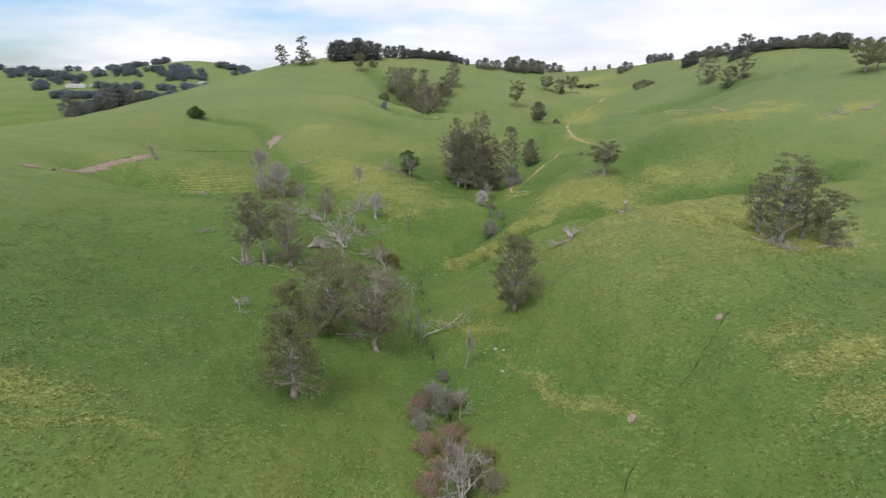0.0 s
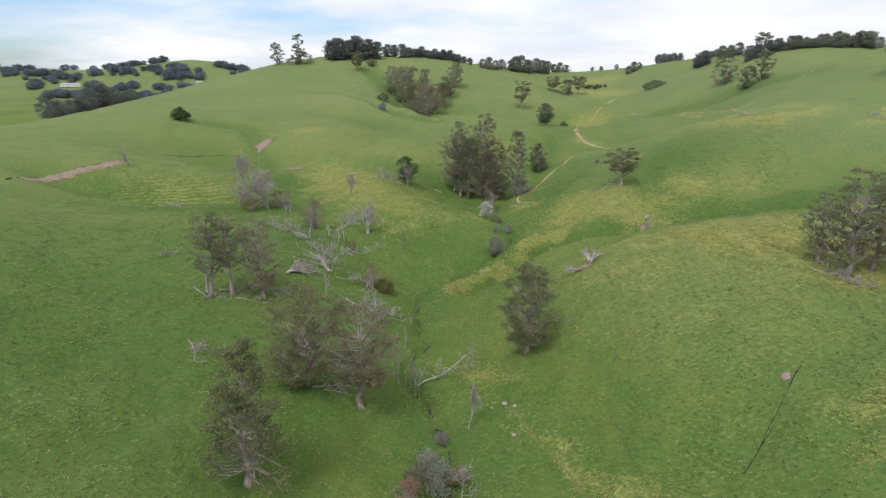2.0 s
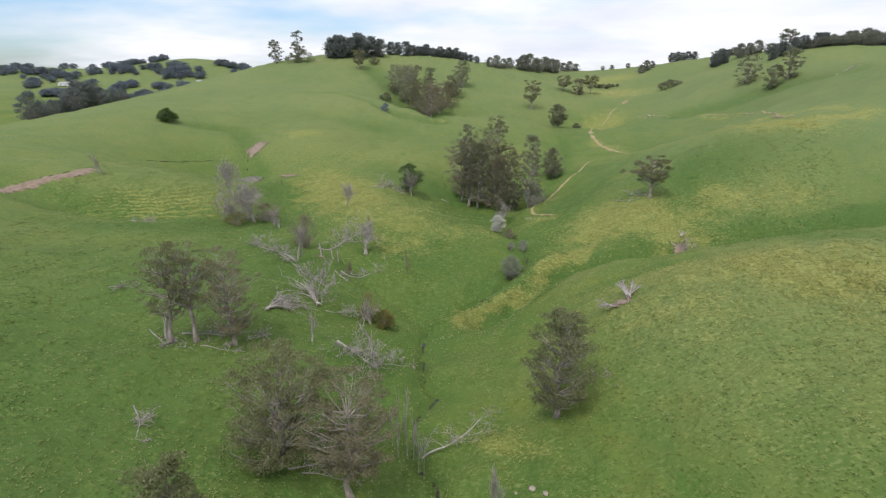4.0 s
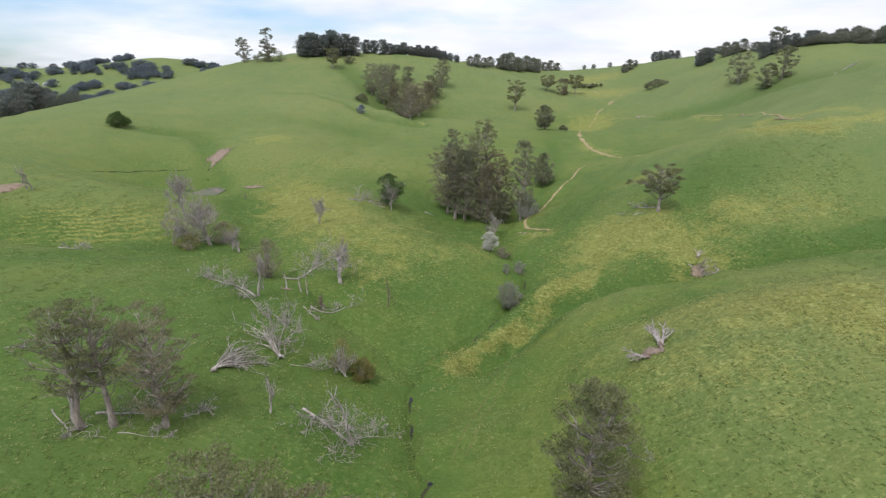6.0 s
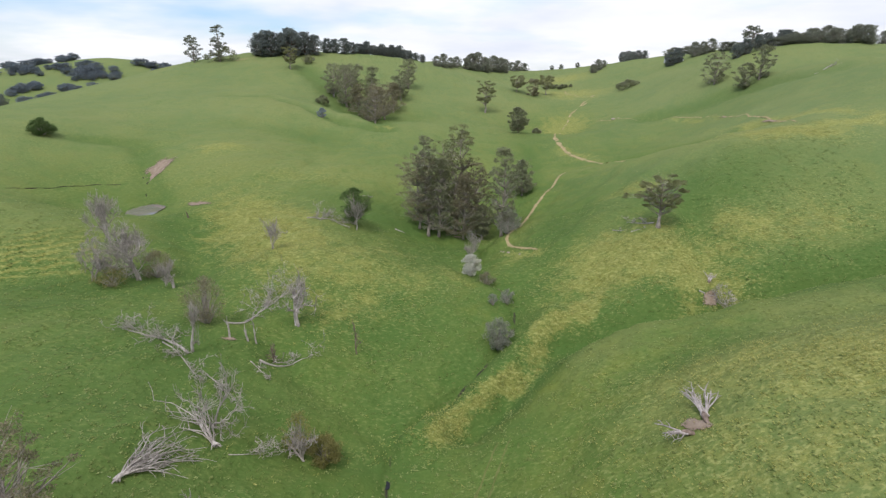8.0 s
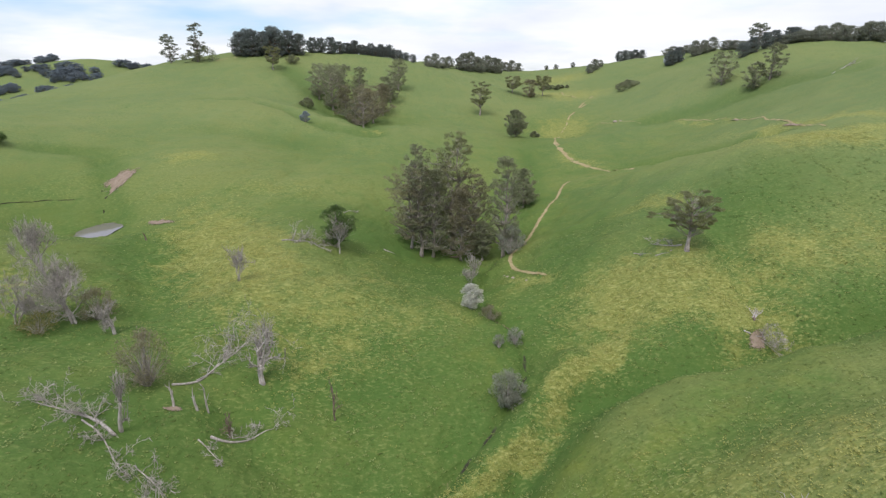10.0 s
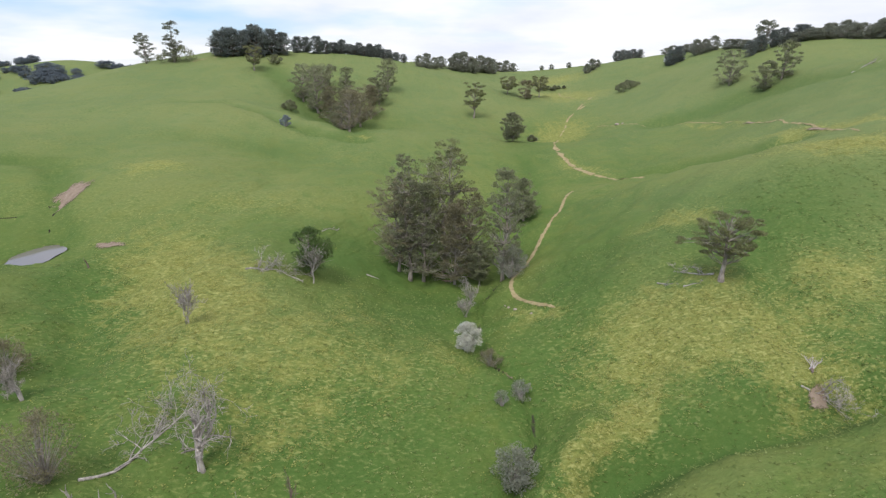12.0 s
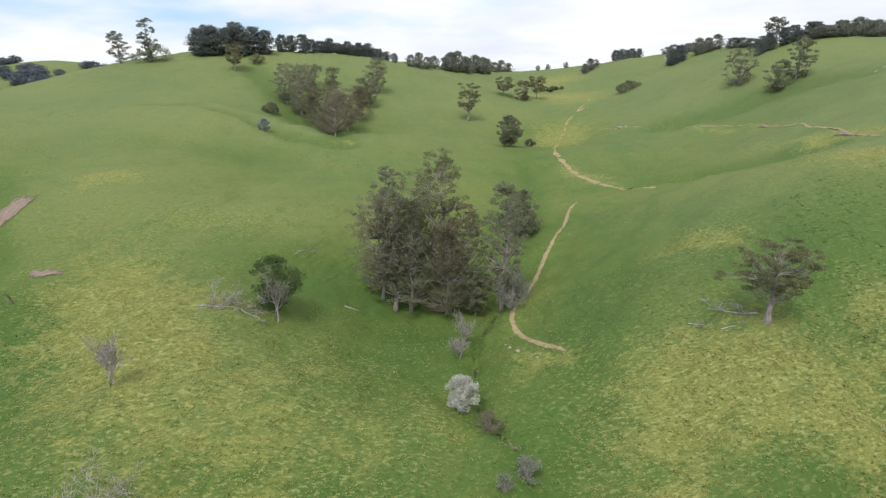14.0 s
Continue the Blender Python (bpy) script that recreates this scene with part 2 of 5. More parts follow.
def grass_material():
    m, nt, b = material("pasture", 0.95, 0.06)
    co = coords(nt)
    broad, patch, tuft, fine = noise_tex(nt, 0.021, co, 5, 0.6), noise_tex(nt, 0.16, co, 5, 0.6), noise_tex(nt, 0.95, co, 5, 0.7), noise_tex(nt, 4.5, co, 4, 0.7)
    col = ramp(nt, broad, [(0.36, (0.077, 0.128, 0.031)), (0.5, (0.105, 0.148, 0.035)), (0.64, (0.140, 0.168, 0.046))])
    col = blend(nt, maths(nt, "MULTIPLY", grey(nt, patch, 0.48, 0.66), 0.6), col, (0.136, 0.156, 0.033))
    col = blend(nt, maths(nt, "MULTIPLY", grey(nt, patch, 0.47, 0.28), 0.7), col, (0.060, 0.118, 0.020))
    # worn brownish mottles where stock have grazed short
    mottle = noise_tex(nt, 0.42, co, 4, 0.65)
    col = blend(nt, maths(nt, "MULTIPLY", grey(nt, mottle, 0.55, 0.72), 0.35), col, (0.118, 0.112, 0.036))
    # haze, painted in as paler, greyer grass on the high slopes
    col = blend(nt, attribute(nt, "slope_haze"), col, (0.190, 0.222, 0.112))
    col = blend(nt, attribute(nt, "dry"), col, (0.162, 0.184, 0.062))
    # Lush grass and gully shade, painted as one darker green
    lush_shade = attribute(nt, "lush_shade")
    col = blend(nt, maths(nt, "MULTIPLY", lush_shade, 0.92), col, (0.058, 0.110, 0.027))
    # dry stems and dark hollows between the tufts, rank in some places and grazed smooth in others
    rank = grey(nt, noise_tex(nt, 0.055, co, 4, 0.6), 0.38, 0.62)
    rank = maths(nt, "ADD", maths(nt, "MULTIPLY", rank, 0.75), 0.25)
    col = blend(nt, maths(nt, "MULTIPLY", maths(nt, "MULTIPLY", grey(nt, tuft, 0.53, 0.70), rank), 0.42), col, (0.205, 0.226, 0.074))
    col = blend(nt, maths(nt, "MULTIPLY", maths(nt, "MULTIPLY", grey(nt, tuft, 0.46, 0.28), rank), 0.42), col, (0.042, 0.086, 0.018))
    col = blend(nt, maths(nt, "MULTIPLY", grey(nt, fine, 0.46, 0.27), 0.3), col, (0.044, 0.088, 0.014))
    col = blend(nt, maths(nt, "MULTIPLY", grey(nt, fine, 0.57, 0.75), 0.3), col, (0.200, 0.228, 0.066))
    fleck = noise_tex(nt, 1.7, co, 3, 0.55, (0.7, 1.3, 1.0))
    col = blend(nt, maths(nt, "MULTIPLY", maths(nt, "MULTIPLY", grey(nt, fleck, 0.57, 0.66), rank), 0.45), col, (0.220, 0.250, 0.086))
    col = blend(nt, maths(nt, "MULTIPLY", maths(nt, "MULTIPLY", grey(nt, fleck, 0.43, 0.34), rank), 0.35), col, (0.036, 0.074, 0.014))
    # little treads that stock wear along the slopes
    sep = nt.nodes.new("ShaderNodeSeparateXYZ")
    nt.links.new(co, sep.inputs[0])
    step = maths(nt, "SINE", maths(nt, "ADD", maths(nt, "MULTIPLY", sep.outputs[2], 7.0), maths(nt, "MULTIPLY", patch, 16.0)), 0.0)
    # flower heads, a carpet where the drifts are thick and clumps at their rims
    fl, speck, thick = attribute(nt, "flower"), noise_tex(nt, 1.1, co, 6, 0.75, (0.7, 1.2, 1.0)), noise_tex(nt, 0.24, co, 5, 0.65)
    much = maths(nt, "ADD", maths(nt, "ADD", maths(nt, "MULTIPLY", fl, 0.42), maths(nt, "MULTIPLY", speck, 0.8)), maths(nt, "ADD", maths(nt, "MULTIPLY", maths(nt, "SUBTRACT", thick, 0.5), 0.7), maths(nt, "MULTIPLY", maths(nt, "MULTIPLY", step, attribute(nt, "tread")), 0.16)))
    mask = grey(nt, much, 0.58, 0.80)
    gold = ramp(nt, fine, [(0.3, (0.155, 0.164, 0.042)), (0.52, (0.222, 0.222, 0.064)), (0.72, (0.305, 0.296, 0.104))])
    col = blend(nt, maths(nt, "MULTIPLY", mask, 0.72), col, gold)
    # green pits between the flower clumps, their shade painted dark, set along the contours
    pit = noise_tex(nt, 1.0, co, 3, 0.6, (0.6, 1.3, 1.6))
    col = blend(nt, maths(nt, "MULTIPLY", maths(nt, "MULTIPLY", grey(nt, pit, 0.46, 0.37), fl), 0.4), col, (0.060, 0.098, 0.020))
    col = blend(nt, maths(nt, "MULTIPLY", maths(nt, "MULTIPLY", grey(nt, fleck, 0.54, 0.62), fl), 0.6), col, (0.340, 0.335, 0.125))
    # bare soil and wet mud
    soil = ramp(nt, tuft, [(0.3, (0.12, 0.085, 0.055)), (0.6, (0.27, 0.20, 0.13)), (0.8, (0.34, 0.28, 0.20))])
    uneven = maths(nt, "MULTIPLY", maths(nt, "SUBTRACT", tuft, 0.5), 0.9)
    col = blend(nt, grey(nt, maths(nt, "ADD", attribute(nt, "bare"), uneven), 0.4, 0.75), col, soil)
    col = blend(nt, grey(nt, maths(nt, "ADD", attribute(nt, "wet"), uneven), 0.45, 0.8), col, (0.042, 0.040, 0.028))
    nt.links.new(col, b.inputs["Base Color"])
    n1 = bump(nt, None, maths(nt, "MULTIPLY", step, grey(nt, broad, 0.46, 0.58)), 0.3, 0.12)
    n2 = bump(nt, None, patch, 0.4, 1.2, n1)
    n3 = bump(nt, None, tuft, 0.55, 0.3, n2)
    n4 = bump(nt, None, pit, 0.5, 0.4, n3)
    bump(nt, b, fine, 0.4, 0.12, n4)
    return m


def bark_material(name, dark, light, scale=3.0):
    m, nt, b = material(name, 0.85, 0.2)
    co = coords(nt)
    n, s = noise_tex(nt, scale, co, 5, 0.6, (1, 1, 0.25)), noise_tex(nt, 0.5, co, 3)
    col = ramp(nt, n, [(0.3, dark), (0.65, light)])
    col = blend(nt, maths(nt, "MULTIPLY", grey(nt, s, 0.45, 0.7), 0.6), col, tuple(0.55 * c for c in dark))
    nt.links.new(col, b.inputs["Base Color"])
    bump(nt, b, n, 0.7, 0.05)
    return m


def leaf_material(name, colours, through_light=0.25):
    m, nt, b = material(name, 0.65, 0.25)
    geo, info = nt.nodes.new("ShaderNodeNewGeometry"), nt.nodes.new("ShaderNodeObjectInfo")
    step = 1 / (len(colours) - 1)
    col = ramp(nt, geo.outputs["Random Per Island"], [(i * step, c) for i, c in enumerate(colours)])
    n = noise_tex(nt, 0.45, coords(nt), 2)
    col = blend(nt, maths(nt, "MULTIPLY", grey(nt, n, 0.4, 0.7), 0.4), col, tuple(0.8 * c for c in colours[0]))
    col = blend(nt, maths(nt, "MULTIPLY", info.outputs["Random"], 0.35), col, tuple(1.25 * c for c in colours[-1]))
    nt.links.new(col, b.inputs["Base Color"])
    tr = nt.nodes.new("ShaderNodeBsdfTranslucent")
    nt.links.new(col, tr.inputs["Color"])
    mx = nt.nodes.new("ShaderNodeMixShader")
    mx.inputs[0].default_value = through_light
    nt.links.new(b.outputs[0], mx.inputs[1])
    nt.links.new(tr.outputs[0], mx.inputs[2])
    nt.links.new(mx.outputs[0], nt.nodes["Material Output"].inputs["Surface"])
    return m


def soil_material(name, dark, light, worn=False):
    m, nt, b = material(name, 0.95, 0.1)
    co = coords(nt)
    n, f = noise_tex(nt, 0.7, co, 5, 0.65), noise_tex(nt, 3.5, co, 5, 0.7)
    col = blend(nt, maths(nt, "MULTIPLY", f, 0.6), ramp(nt, n, [(0.3, dark), (0.7, light)]), tuple(0.55 * c for c in dark))
    nt.links.new(col, b.inputs["Base Color"])
    bump(nt, b, n, 0.8, 0.3)
    if worn:
        # grass shows through towards the rim
        clear, mx = nt.nodes.new("ShaderNodeBsdfTransparent"), nt.nodes.new("ShaderNodeMixShader")
        cover = grey(nt, maths(nt, "ADD", maths(nt, "ADD", attribute(nt, "middle"), maths(nt, "MULTIPLY", maths(nt, "SUBTRACT", f, 0.5), 1.5)), maths(nt, "SUBTRACT", n, 0.5)), 0.30, 0.50)
        nt.links.new(cover, mx.inputs[0])
        nt.links.new(clear.outputs[0], mx.inputs[1])
        nt.links.new(b.outputs[0], mx.inputs[2])
        nt.links.new(mx.outputs[0], nt.nodes["Material Output"].inputs["Surface"])
    return m


def water_material(name, colour):
    m, nt, b = material(name, 0.03, 0.5)
    b.inputs["IOR"].default_value = 1.33
    b.inputs["Base Color"].default_value = (*colour, 1)
    n = noise_tex(nt, 1.5, coords(nt), 3)
    bump(nt, b, n, 0.04, 0.03)
    return m


m_grass = grass_material()
m_gum = bark_material("gum_bark", (0.17, 0.135, 0.115), (0.42, 0.365, 0.325))
m_brown_bark = bark_material("rough_bark", (0.09, 0.065, 0.05), (0.24, 0.18, 0.15))
m_bough = bark_material("bough_bark", (0.19, 0.165, 0.135), (0.42, 0.375, 0.32))
m_dead = bark_material("weathered_wood", (0.205, 0.178, 0.163), (0.49, 0.445, 0.412))
m_root = bark_material("grey_roots", (0.23, 0.195, 0.185), (0.47, 0.42, 0.40))
m_twig = bark_material("dead_twigs", (0.22, 0.188, 0.168), (0.46, 0.415, 0.385))
m_leaf_gum = leaf_material("gum_leaves", [(0.132, 0.150, 0.062), (0.176, 0.194, 0.086), (0.224, 0.234, 0.112), (0.268, 0.258, 0.138)], 0.5)
m_leaf_brown = leaf_material("browned_gum_leaves", [(0.165, 0.156, 0.092), (0.222, 0.202, 0.122), (0.295, 0.258, 0.165)], 0.5)
m_leaf_dark = leaf_material("dark_leaves", [(0.165, 0.178, 0.098), (0.214, 0.226, 0.130), (0.268, 0.274, 0.166)], 0.5)
# skyline foliage, greyed and lightened in its colour as haze would do
m_leaf_haze = leaf_material("hazed_leaves", [(0.165, 0.178, 0.135), (0.210, 0.222, 0.170), (0.260, 0.268, 0.205)], 0.55)
# needle colour lifted towards grey, with ridge-top haze painted in
m_leaf_pine = leaf_material("hazed_pine_needles", [(0.120, 0.140, 0.135), (0.160, 0.182, 0.170), (0.205, 0.225, 0.200)], 0.55)
# woodland leaves, tinted blue to stand for the haze before them
m_leaf_wood_haze = leaf_material("hazed_wood_leaves", [(0.125, 0.152, 0.182), (0.162, 0.192, 0.220), (0.200, 0.232, 0.250)], 0.5)
# blue of distant haze mixed into this leaf colour
m_leaf_blue_haze = leaf_material("hazed_blue_grey_leaves", [(0.230, 0.265, 0.310), (0.285, 0.320, 0.355), (0.330, 0.365, 0.375)], 0.5)
m_leaf_olive = leaf_material("olive_shrub_leaves", [(0.150, 0.146, 0.046), (0.215, 0.200, 0.068), (0.270, 0.245, 0.092)], 0.4)
m_leaf_green = leaf_material("green_shrub_leaves", [(0.060, 0.105, 0.030), (0.090, 0.145, 0.042), (0.120, 0.170, 0.056)], 0.4)
m_leaf_rust = leaf_material("rusty_twig_tips", [(0.225, 0.135, 0.095), (0.315, 0.200, 0.145), (0.380, 0.265, 0.200)], 0.4)
m_leaf_grey = leaf_material("grey_shrub_twigs", [(0.185, 0.192, 0.145), (0.255, 0.262, 0.205), (0.330, 0.335, 0.275)], 0.4)
m_blossom = leaf_material("white_blossom", [(0.30, 0.31, 0.23), (0.49, 0.48, 0.41), (0.66, 0.64, 0.58)], 0.4)
m_soil = soil_material("bare_soil", (0.20, 0.148, 0.108), (0.36, 0.285, 0.222), True)
m_track = soil_material("track_soil", (0.26, 0.205, 0.105), (0.45, 0.375, 0.21), True)
m_rut = soil_material("pressed_grass", (0.105, 0.130, 0.036), (0.175, 0.190, 0.066), True)
m_mud = soil_material("dark_mud", (0.018, 0.015, 0.012), (0.06, 0.05, 0.04))
m_crack = soil_material("dark_cracked_earth", (0.018, 0.015, 0.012), (0.05, 0.042, 0.03), True)
m_rock = soil_material("pale_rock", (0.27, 0.225, 0.18), (0.48, 0.41, 0.34))
m_water = water_material("turbid_water", (0.15, 0.135, 0.125))
m_dark_water = water_material("dark_creek_water", (0.012, 0.013, 0.014))
m_wall = soil_material("white_weatherboard", (0.72, 0.71, 0.69), (0.82, 0.81, 0.79))
m_roof = soil_material("pale_iron_roof", (0.40, 0.40, 0.41), (0.52, 0.52, 0.53))
m_tuft = leaf_material("grass_tufts", [(0.125, 0.180, 0.044), (0.172, 0.222, 0.060), (0.225, 0.262, 0.086)], 0.5)
m_weed = leaf_material("pale_weeds", [(0.185, 0.235, 0.066), (0.255, 0.300, 0.100), (0.360, 0.395, 0.165)], 0.45)
m_flower = leaf_material("yellow_flowers", [(0.265, 0.268, 0.066), (0.340, 0.332, 0.095), (0.430, 0.415, 0.150)], 0.45)


# ---- the ground ----
def raw_mesh(name, verts, faces, mats, smooth=False):
    """A mesh from arrays; all faces have as many corners."""
    verts, faces = np.asarray(verts, np.float32), np.asarray(faces, np.int32)
    me = bpy.data.meshes.new(name)
    n, k = faces.shape
    me.vertices.add(len(verts))
    me.vertices.foreach_set("co", verts.ravel())
    me.loops.add(n * k)
    me.loops.foreach_set("vertex_index", faces.ravel())
    me.polygons.add(n)
    me.polygons.foreach_set("loop_start", np.arange(0, n * k, k, dtype=np.int32))
    me.polygons.foreach_set("use_smooth", np.full(n, smooth))
    me.update(calc_edges=True)
    me.validate()
    for m in mats if isinstance(mats, (list, tuple)) else [mats]:
        me.materials.append(m)
    return me


def lines(lo, hi, step, first, last, grow):
    """Grid lines: even steps from lo to hi, then growing steps out to first and last."""
    mid = list(np.arange(lo, hi + step / 2, step))
    d, up, v = step, [], mid[-1]
    while v < last:
        d = min(d * grow, 90)
        v += d
        up.append(v)
    d, down, v = step, [], mid[0]
    while v > first:
        d = min(d * grow, 90)
        v -= d
        down.append(v)
    return np.array(down[::-1] + mid + up)


# drifts of yellow flowers on the slopes: x, y, long radius, short radius, turn, thickness
DRIFTS = [
    (66, 136, 15, 8, 150, 0.95), (81, 123, 12, 6, 10, 1.0), (58, 146, 22, 10, 150, 0.8), (40, 137, 14, 8, 120, 0.55), (60, 88, 6, 3, 10, 0.7), (63, 79, 8, 2.6, 170, 1.0), (62, 69, 6, 4, 0, 0.7),
    (-55, 63, 7, 4, 0, 0.62), (-45, 59, 9, 1.2, 35, 0.6), (9, 119, 6, 2.4, 140, 0.7), (22, 92, 17, 1.1, 125, 0.75), (27, 88, 14, 0.8, 122, 0.6),
    (-41, 243, 31, 11, 117, 1.0), (-15, 224, 15, 8, 40, 0.6), (-16, 204, 13, 9, 30, 0.55),
]
DRIFTS += [
    (52, 215, 15, 10, 20, 1.0), (66, 205, 9, 8, 100, 0.95), (31, 235, 5, 4, 30, 0.7), (75, 256, 7, 5, 0, 0.7), (10, 176, 16, 2.2, 38, 1.0), (33, 197, 16, 2.4, 42, 0.9), (11, 219, 3, 6, 0, 0.6),
    (90, 220, 12, 7, 10, 0.7), (106, 219, 14, 8, 20, 0.55), (-90, 217, 24, 8, 10, 0.5), (52, 112, 26, 20, 20, 0.2),
]
DRIFTS += [
    (72, 137, 19, 12, 140, 0.8), (84, 123, 11, 8, 0, 0.9), (-14, 213, 26, 11, 20, 0.5), (78, 216, 13, 9, 0, 0.6), (48, 148, 15, 11, 30, 0.5), (-8, 232, 12, 8, 40, 0.45), (36, 150, 16, 14, 0, 0.36), (-74, 322, 8, 8, 0, 0.75), (-38, 296, 18, 8, 20, 0.4), (128, 266, 15, 7, 150, 1.0), (150, 265, 15, 5, 170, 0.9),
]
DRIFTS += [
    (178, 250, 14, 3, 20, 0.9), (152, 300, 26, 4, 110, 0.9), (160, 380, 30, 3, 100, 0.7), (112, 460, 26, 15, 60, 0.85), (148, 560, 34, 26, 60, 0.95), (87, 356, 17, 5, 105, 0.7), (168, 650, 30, 16, 20, 0.8), (18, 420, 7, 40, 0, 0.3), (-6, 394, 4, 2, 0, 1.0),
]
# Damp dark grass, with gully shade painted in as well: x, y, long radius, short radius, turn, strength
LUSH_SHADE = [(74, 400, 9, 44, 165, 0.6), (52, 330, 8, 34, 160, 0.6), (-100, 211, 34, 6, 0, 0.9), (-90, 220, 26, 6, 10, 0.5), (48, 80, 34, 24, 10, 0.6), (74, 56, 32, 24, 0, 0.85), (24, 60, 30, 16, 0, 0.5), (-84, 250, 12, 12, 0, 0.6), (100, 236, 26, 12, 20, 0.55), (30, 212, 8, 14, 150), (76, 222, 22, 5, 100), (46, 252, 9, 7, 0)]
LUSH_SHADE += [(-66, 252, 7, 16, 20), (-10, 268, 16, 12, 0), (-5, 165, 26, 9, 90), (10, 185, 14, 8, 40), (-35, 165, 14, 16, 0), (70, 193, 34, 5, 155), (88, 240, 24, 12, 20), (-20, 135, 18, 16, 0), (2, 100, 12, 16, 0), (0, 275, 18, 12, 0), (-55, 240, 10, 24, 20), (-70, 205, 26, 10, 10)]
LUSH_SHADE += [(45, 245, 9, 22, 150), (-55, 112, 34, 40, 20), (-38, 172, 24, 22, 0), (4, 238, 14, 20, 150), (-62, 78, 22, 20, 0), (-20, 196, 12, 10, 0), (-80, 188, 26, 9, 10), (-48, 150, 30, 26, 0), (-5, 196, 14, 16, 0), (12, 250, 12, 12, 0)]
CATTLE_CUT = [(-135.5, 203), (-134.5, 210), (-129.7, 217.6), (-124.2, 224.3), (-121, 230)]


def patchwork(x, y, rows, top=1.0):
    f = np.zeros(x.shape)
    x, y = x + 1.6 * np.sin(y * 0.37 + 0.6 * np.sin(x * 0.21)) + 0.8 * np.sin(y * 0.93 + x * 0.4), y + 1.4 * np.sin(x * 0.33 + 1.1) + 0.8 * np.sin(x * 0.81 - y * 0.5)
    for cx, cy, ra, rb, turn, *much in rows:
        f = np.maximum(f, np.clip(swell(x, y, (cx, cy, ra, rb, turn, much[0] if much else top)), 0, 1))
    return f


def flowers(x, y):
    return np.clip(1.35 * patchwork(x, y, DRIFTS) - 0.08, 0, 1)


xs = lines(-34, 42, 0.6, -4200, 4200, 1.035)
ys = lines(58, 262, 0.7, -1800, 4600, 1.03)
gx, gy = np.meshgrid(xs, ys)
gz = surface(gx, gy)
idx = np.arange(gx.size).reshape(gx.shape)
quads = np.stack([idx[:-1, :-1], idx[:-1, 1:], idx[1:, 1:], idx[1:, :-1]], -1).reshape(-1, 4)
ground = new("ground", raw_mesh("ground", np.stack([gx, gy, gz], -1).reshape(-1, 3), quads, m_grass, True))
tagged(ground, "rolling green pasture hills with drifts of yellow flowers", "grassland", kind="structure")
creek_off, creek_along = off_line(gx, gy, CREEK)
pond_r = np.hypot((gx - POND[0]) / POND[3], (gy - POND[1]) / POND[4])
cut_off = off_line(gx, gy, CATTLE_CUT)[0]
# Damp hollows stay green and get their shade painted in, spurs and crests dry out
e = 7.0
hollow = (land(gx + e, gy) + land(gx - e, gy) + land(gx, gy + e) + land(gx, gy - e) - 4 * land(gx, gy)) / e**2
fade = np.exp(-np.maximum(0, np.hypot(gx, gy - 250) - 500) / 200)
# dark band behind the crest: green growth plus the slope's painted shade
gully_shade_off = off_line(gx, gy, [(4, 171), (14, 177), (22, 185), (36, 193), (51, 195), (71, 198), (89, 201), (111, 201), (150, 205)])[0]
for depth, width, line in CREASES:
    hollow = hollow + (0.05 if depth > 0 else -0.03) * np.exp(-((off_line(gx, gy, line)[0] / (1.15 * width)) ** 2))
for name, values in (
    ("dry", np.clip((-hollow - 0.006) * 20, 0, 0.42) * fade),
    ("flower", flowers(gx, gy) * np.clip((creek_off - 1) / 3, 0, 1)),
    ("lush_shade", np.clip(np.maximum(np.maximum(0.9 * patchwork(gx, gy, LUSH_SHADE), np.maximum(0.7 * np.exp(-((creek_off / 5) ** 2)), 0.95 * np.exp(-((gully_shade_off / 7.0) ** 4)))), np.clip((hollow - 0.004) * 22 * fade, 0, 0.55)), 0, 0.85)),
    # rises with height, as a stand-in for haze
    ("slope_haze", 0.45 * np.clip((gz - 8) / 36, 0, 1)),
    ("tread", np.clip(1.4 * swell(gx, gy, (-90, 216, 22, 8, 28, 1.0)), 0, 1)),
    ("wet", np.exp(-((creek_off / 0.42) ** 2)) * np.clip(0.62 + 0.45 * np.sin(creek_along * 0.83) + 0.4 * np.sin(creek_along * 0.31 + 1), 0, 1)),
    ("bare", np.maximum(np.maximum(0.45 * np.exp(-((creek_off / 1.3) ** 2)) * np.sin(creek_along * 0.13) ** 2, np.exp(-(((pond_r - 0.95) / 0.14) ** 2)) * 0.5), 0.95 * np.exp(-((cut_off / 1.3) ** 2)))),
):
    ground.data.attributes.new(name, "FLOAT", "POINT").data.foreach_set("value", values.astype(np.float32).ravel())


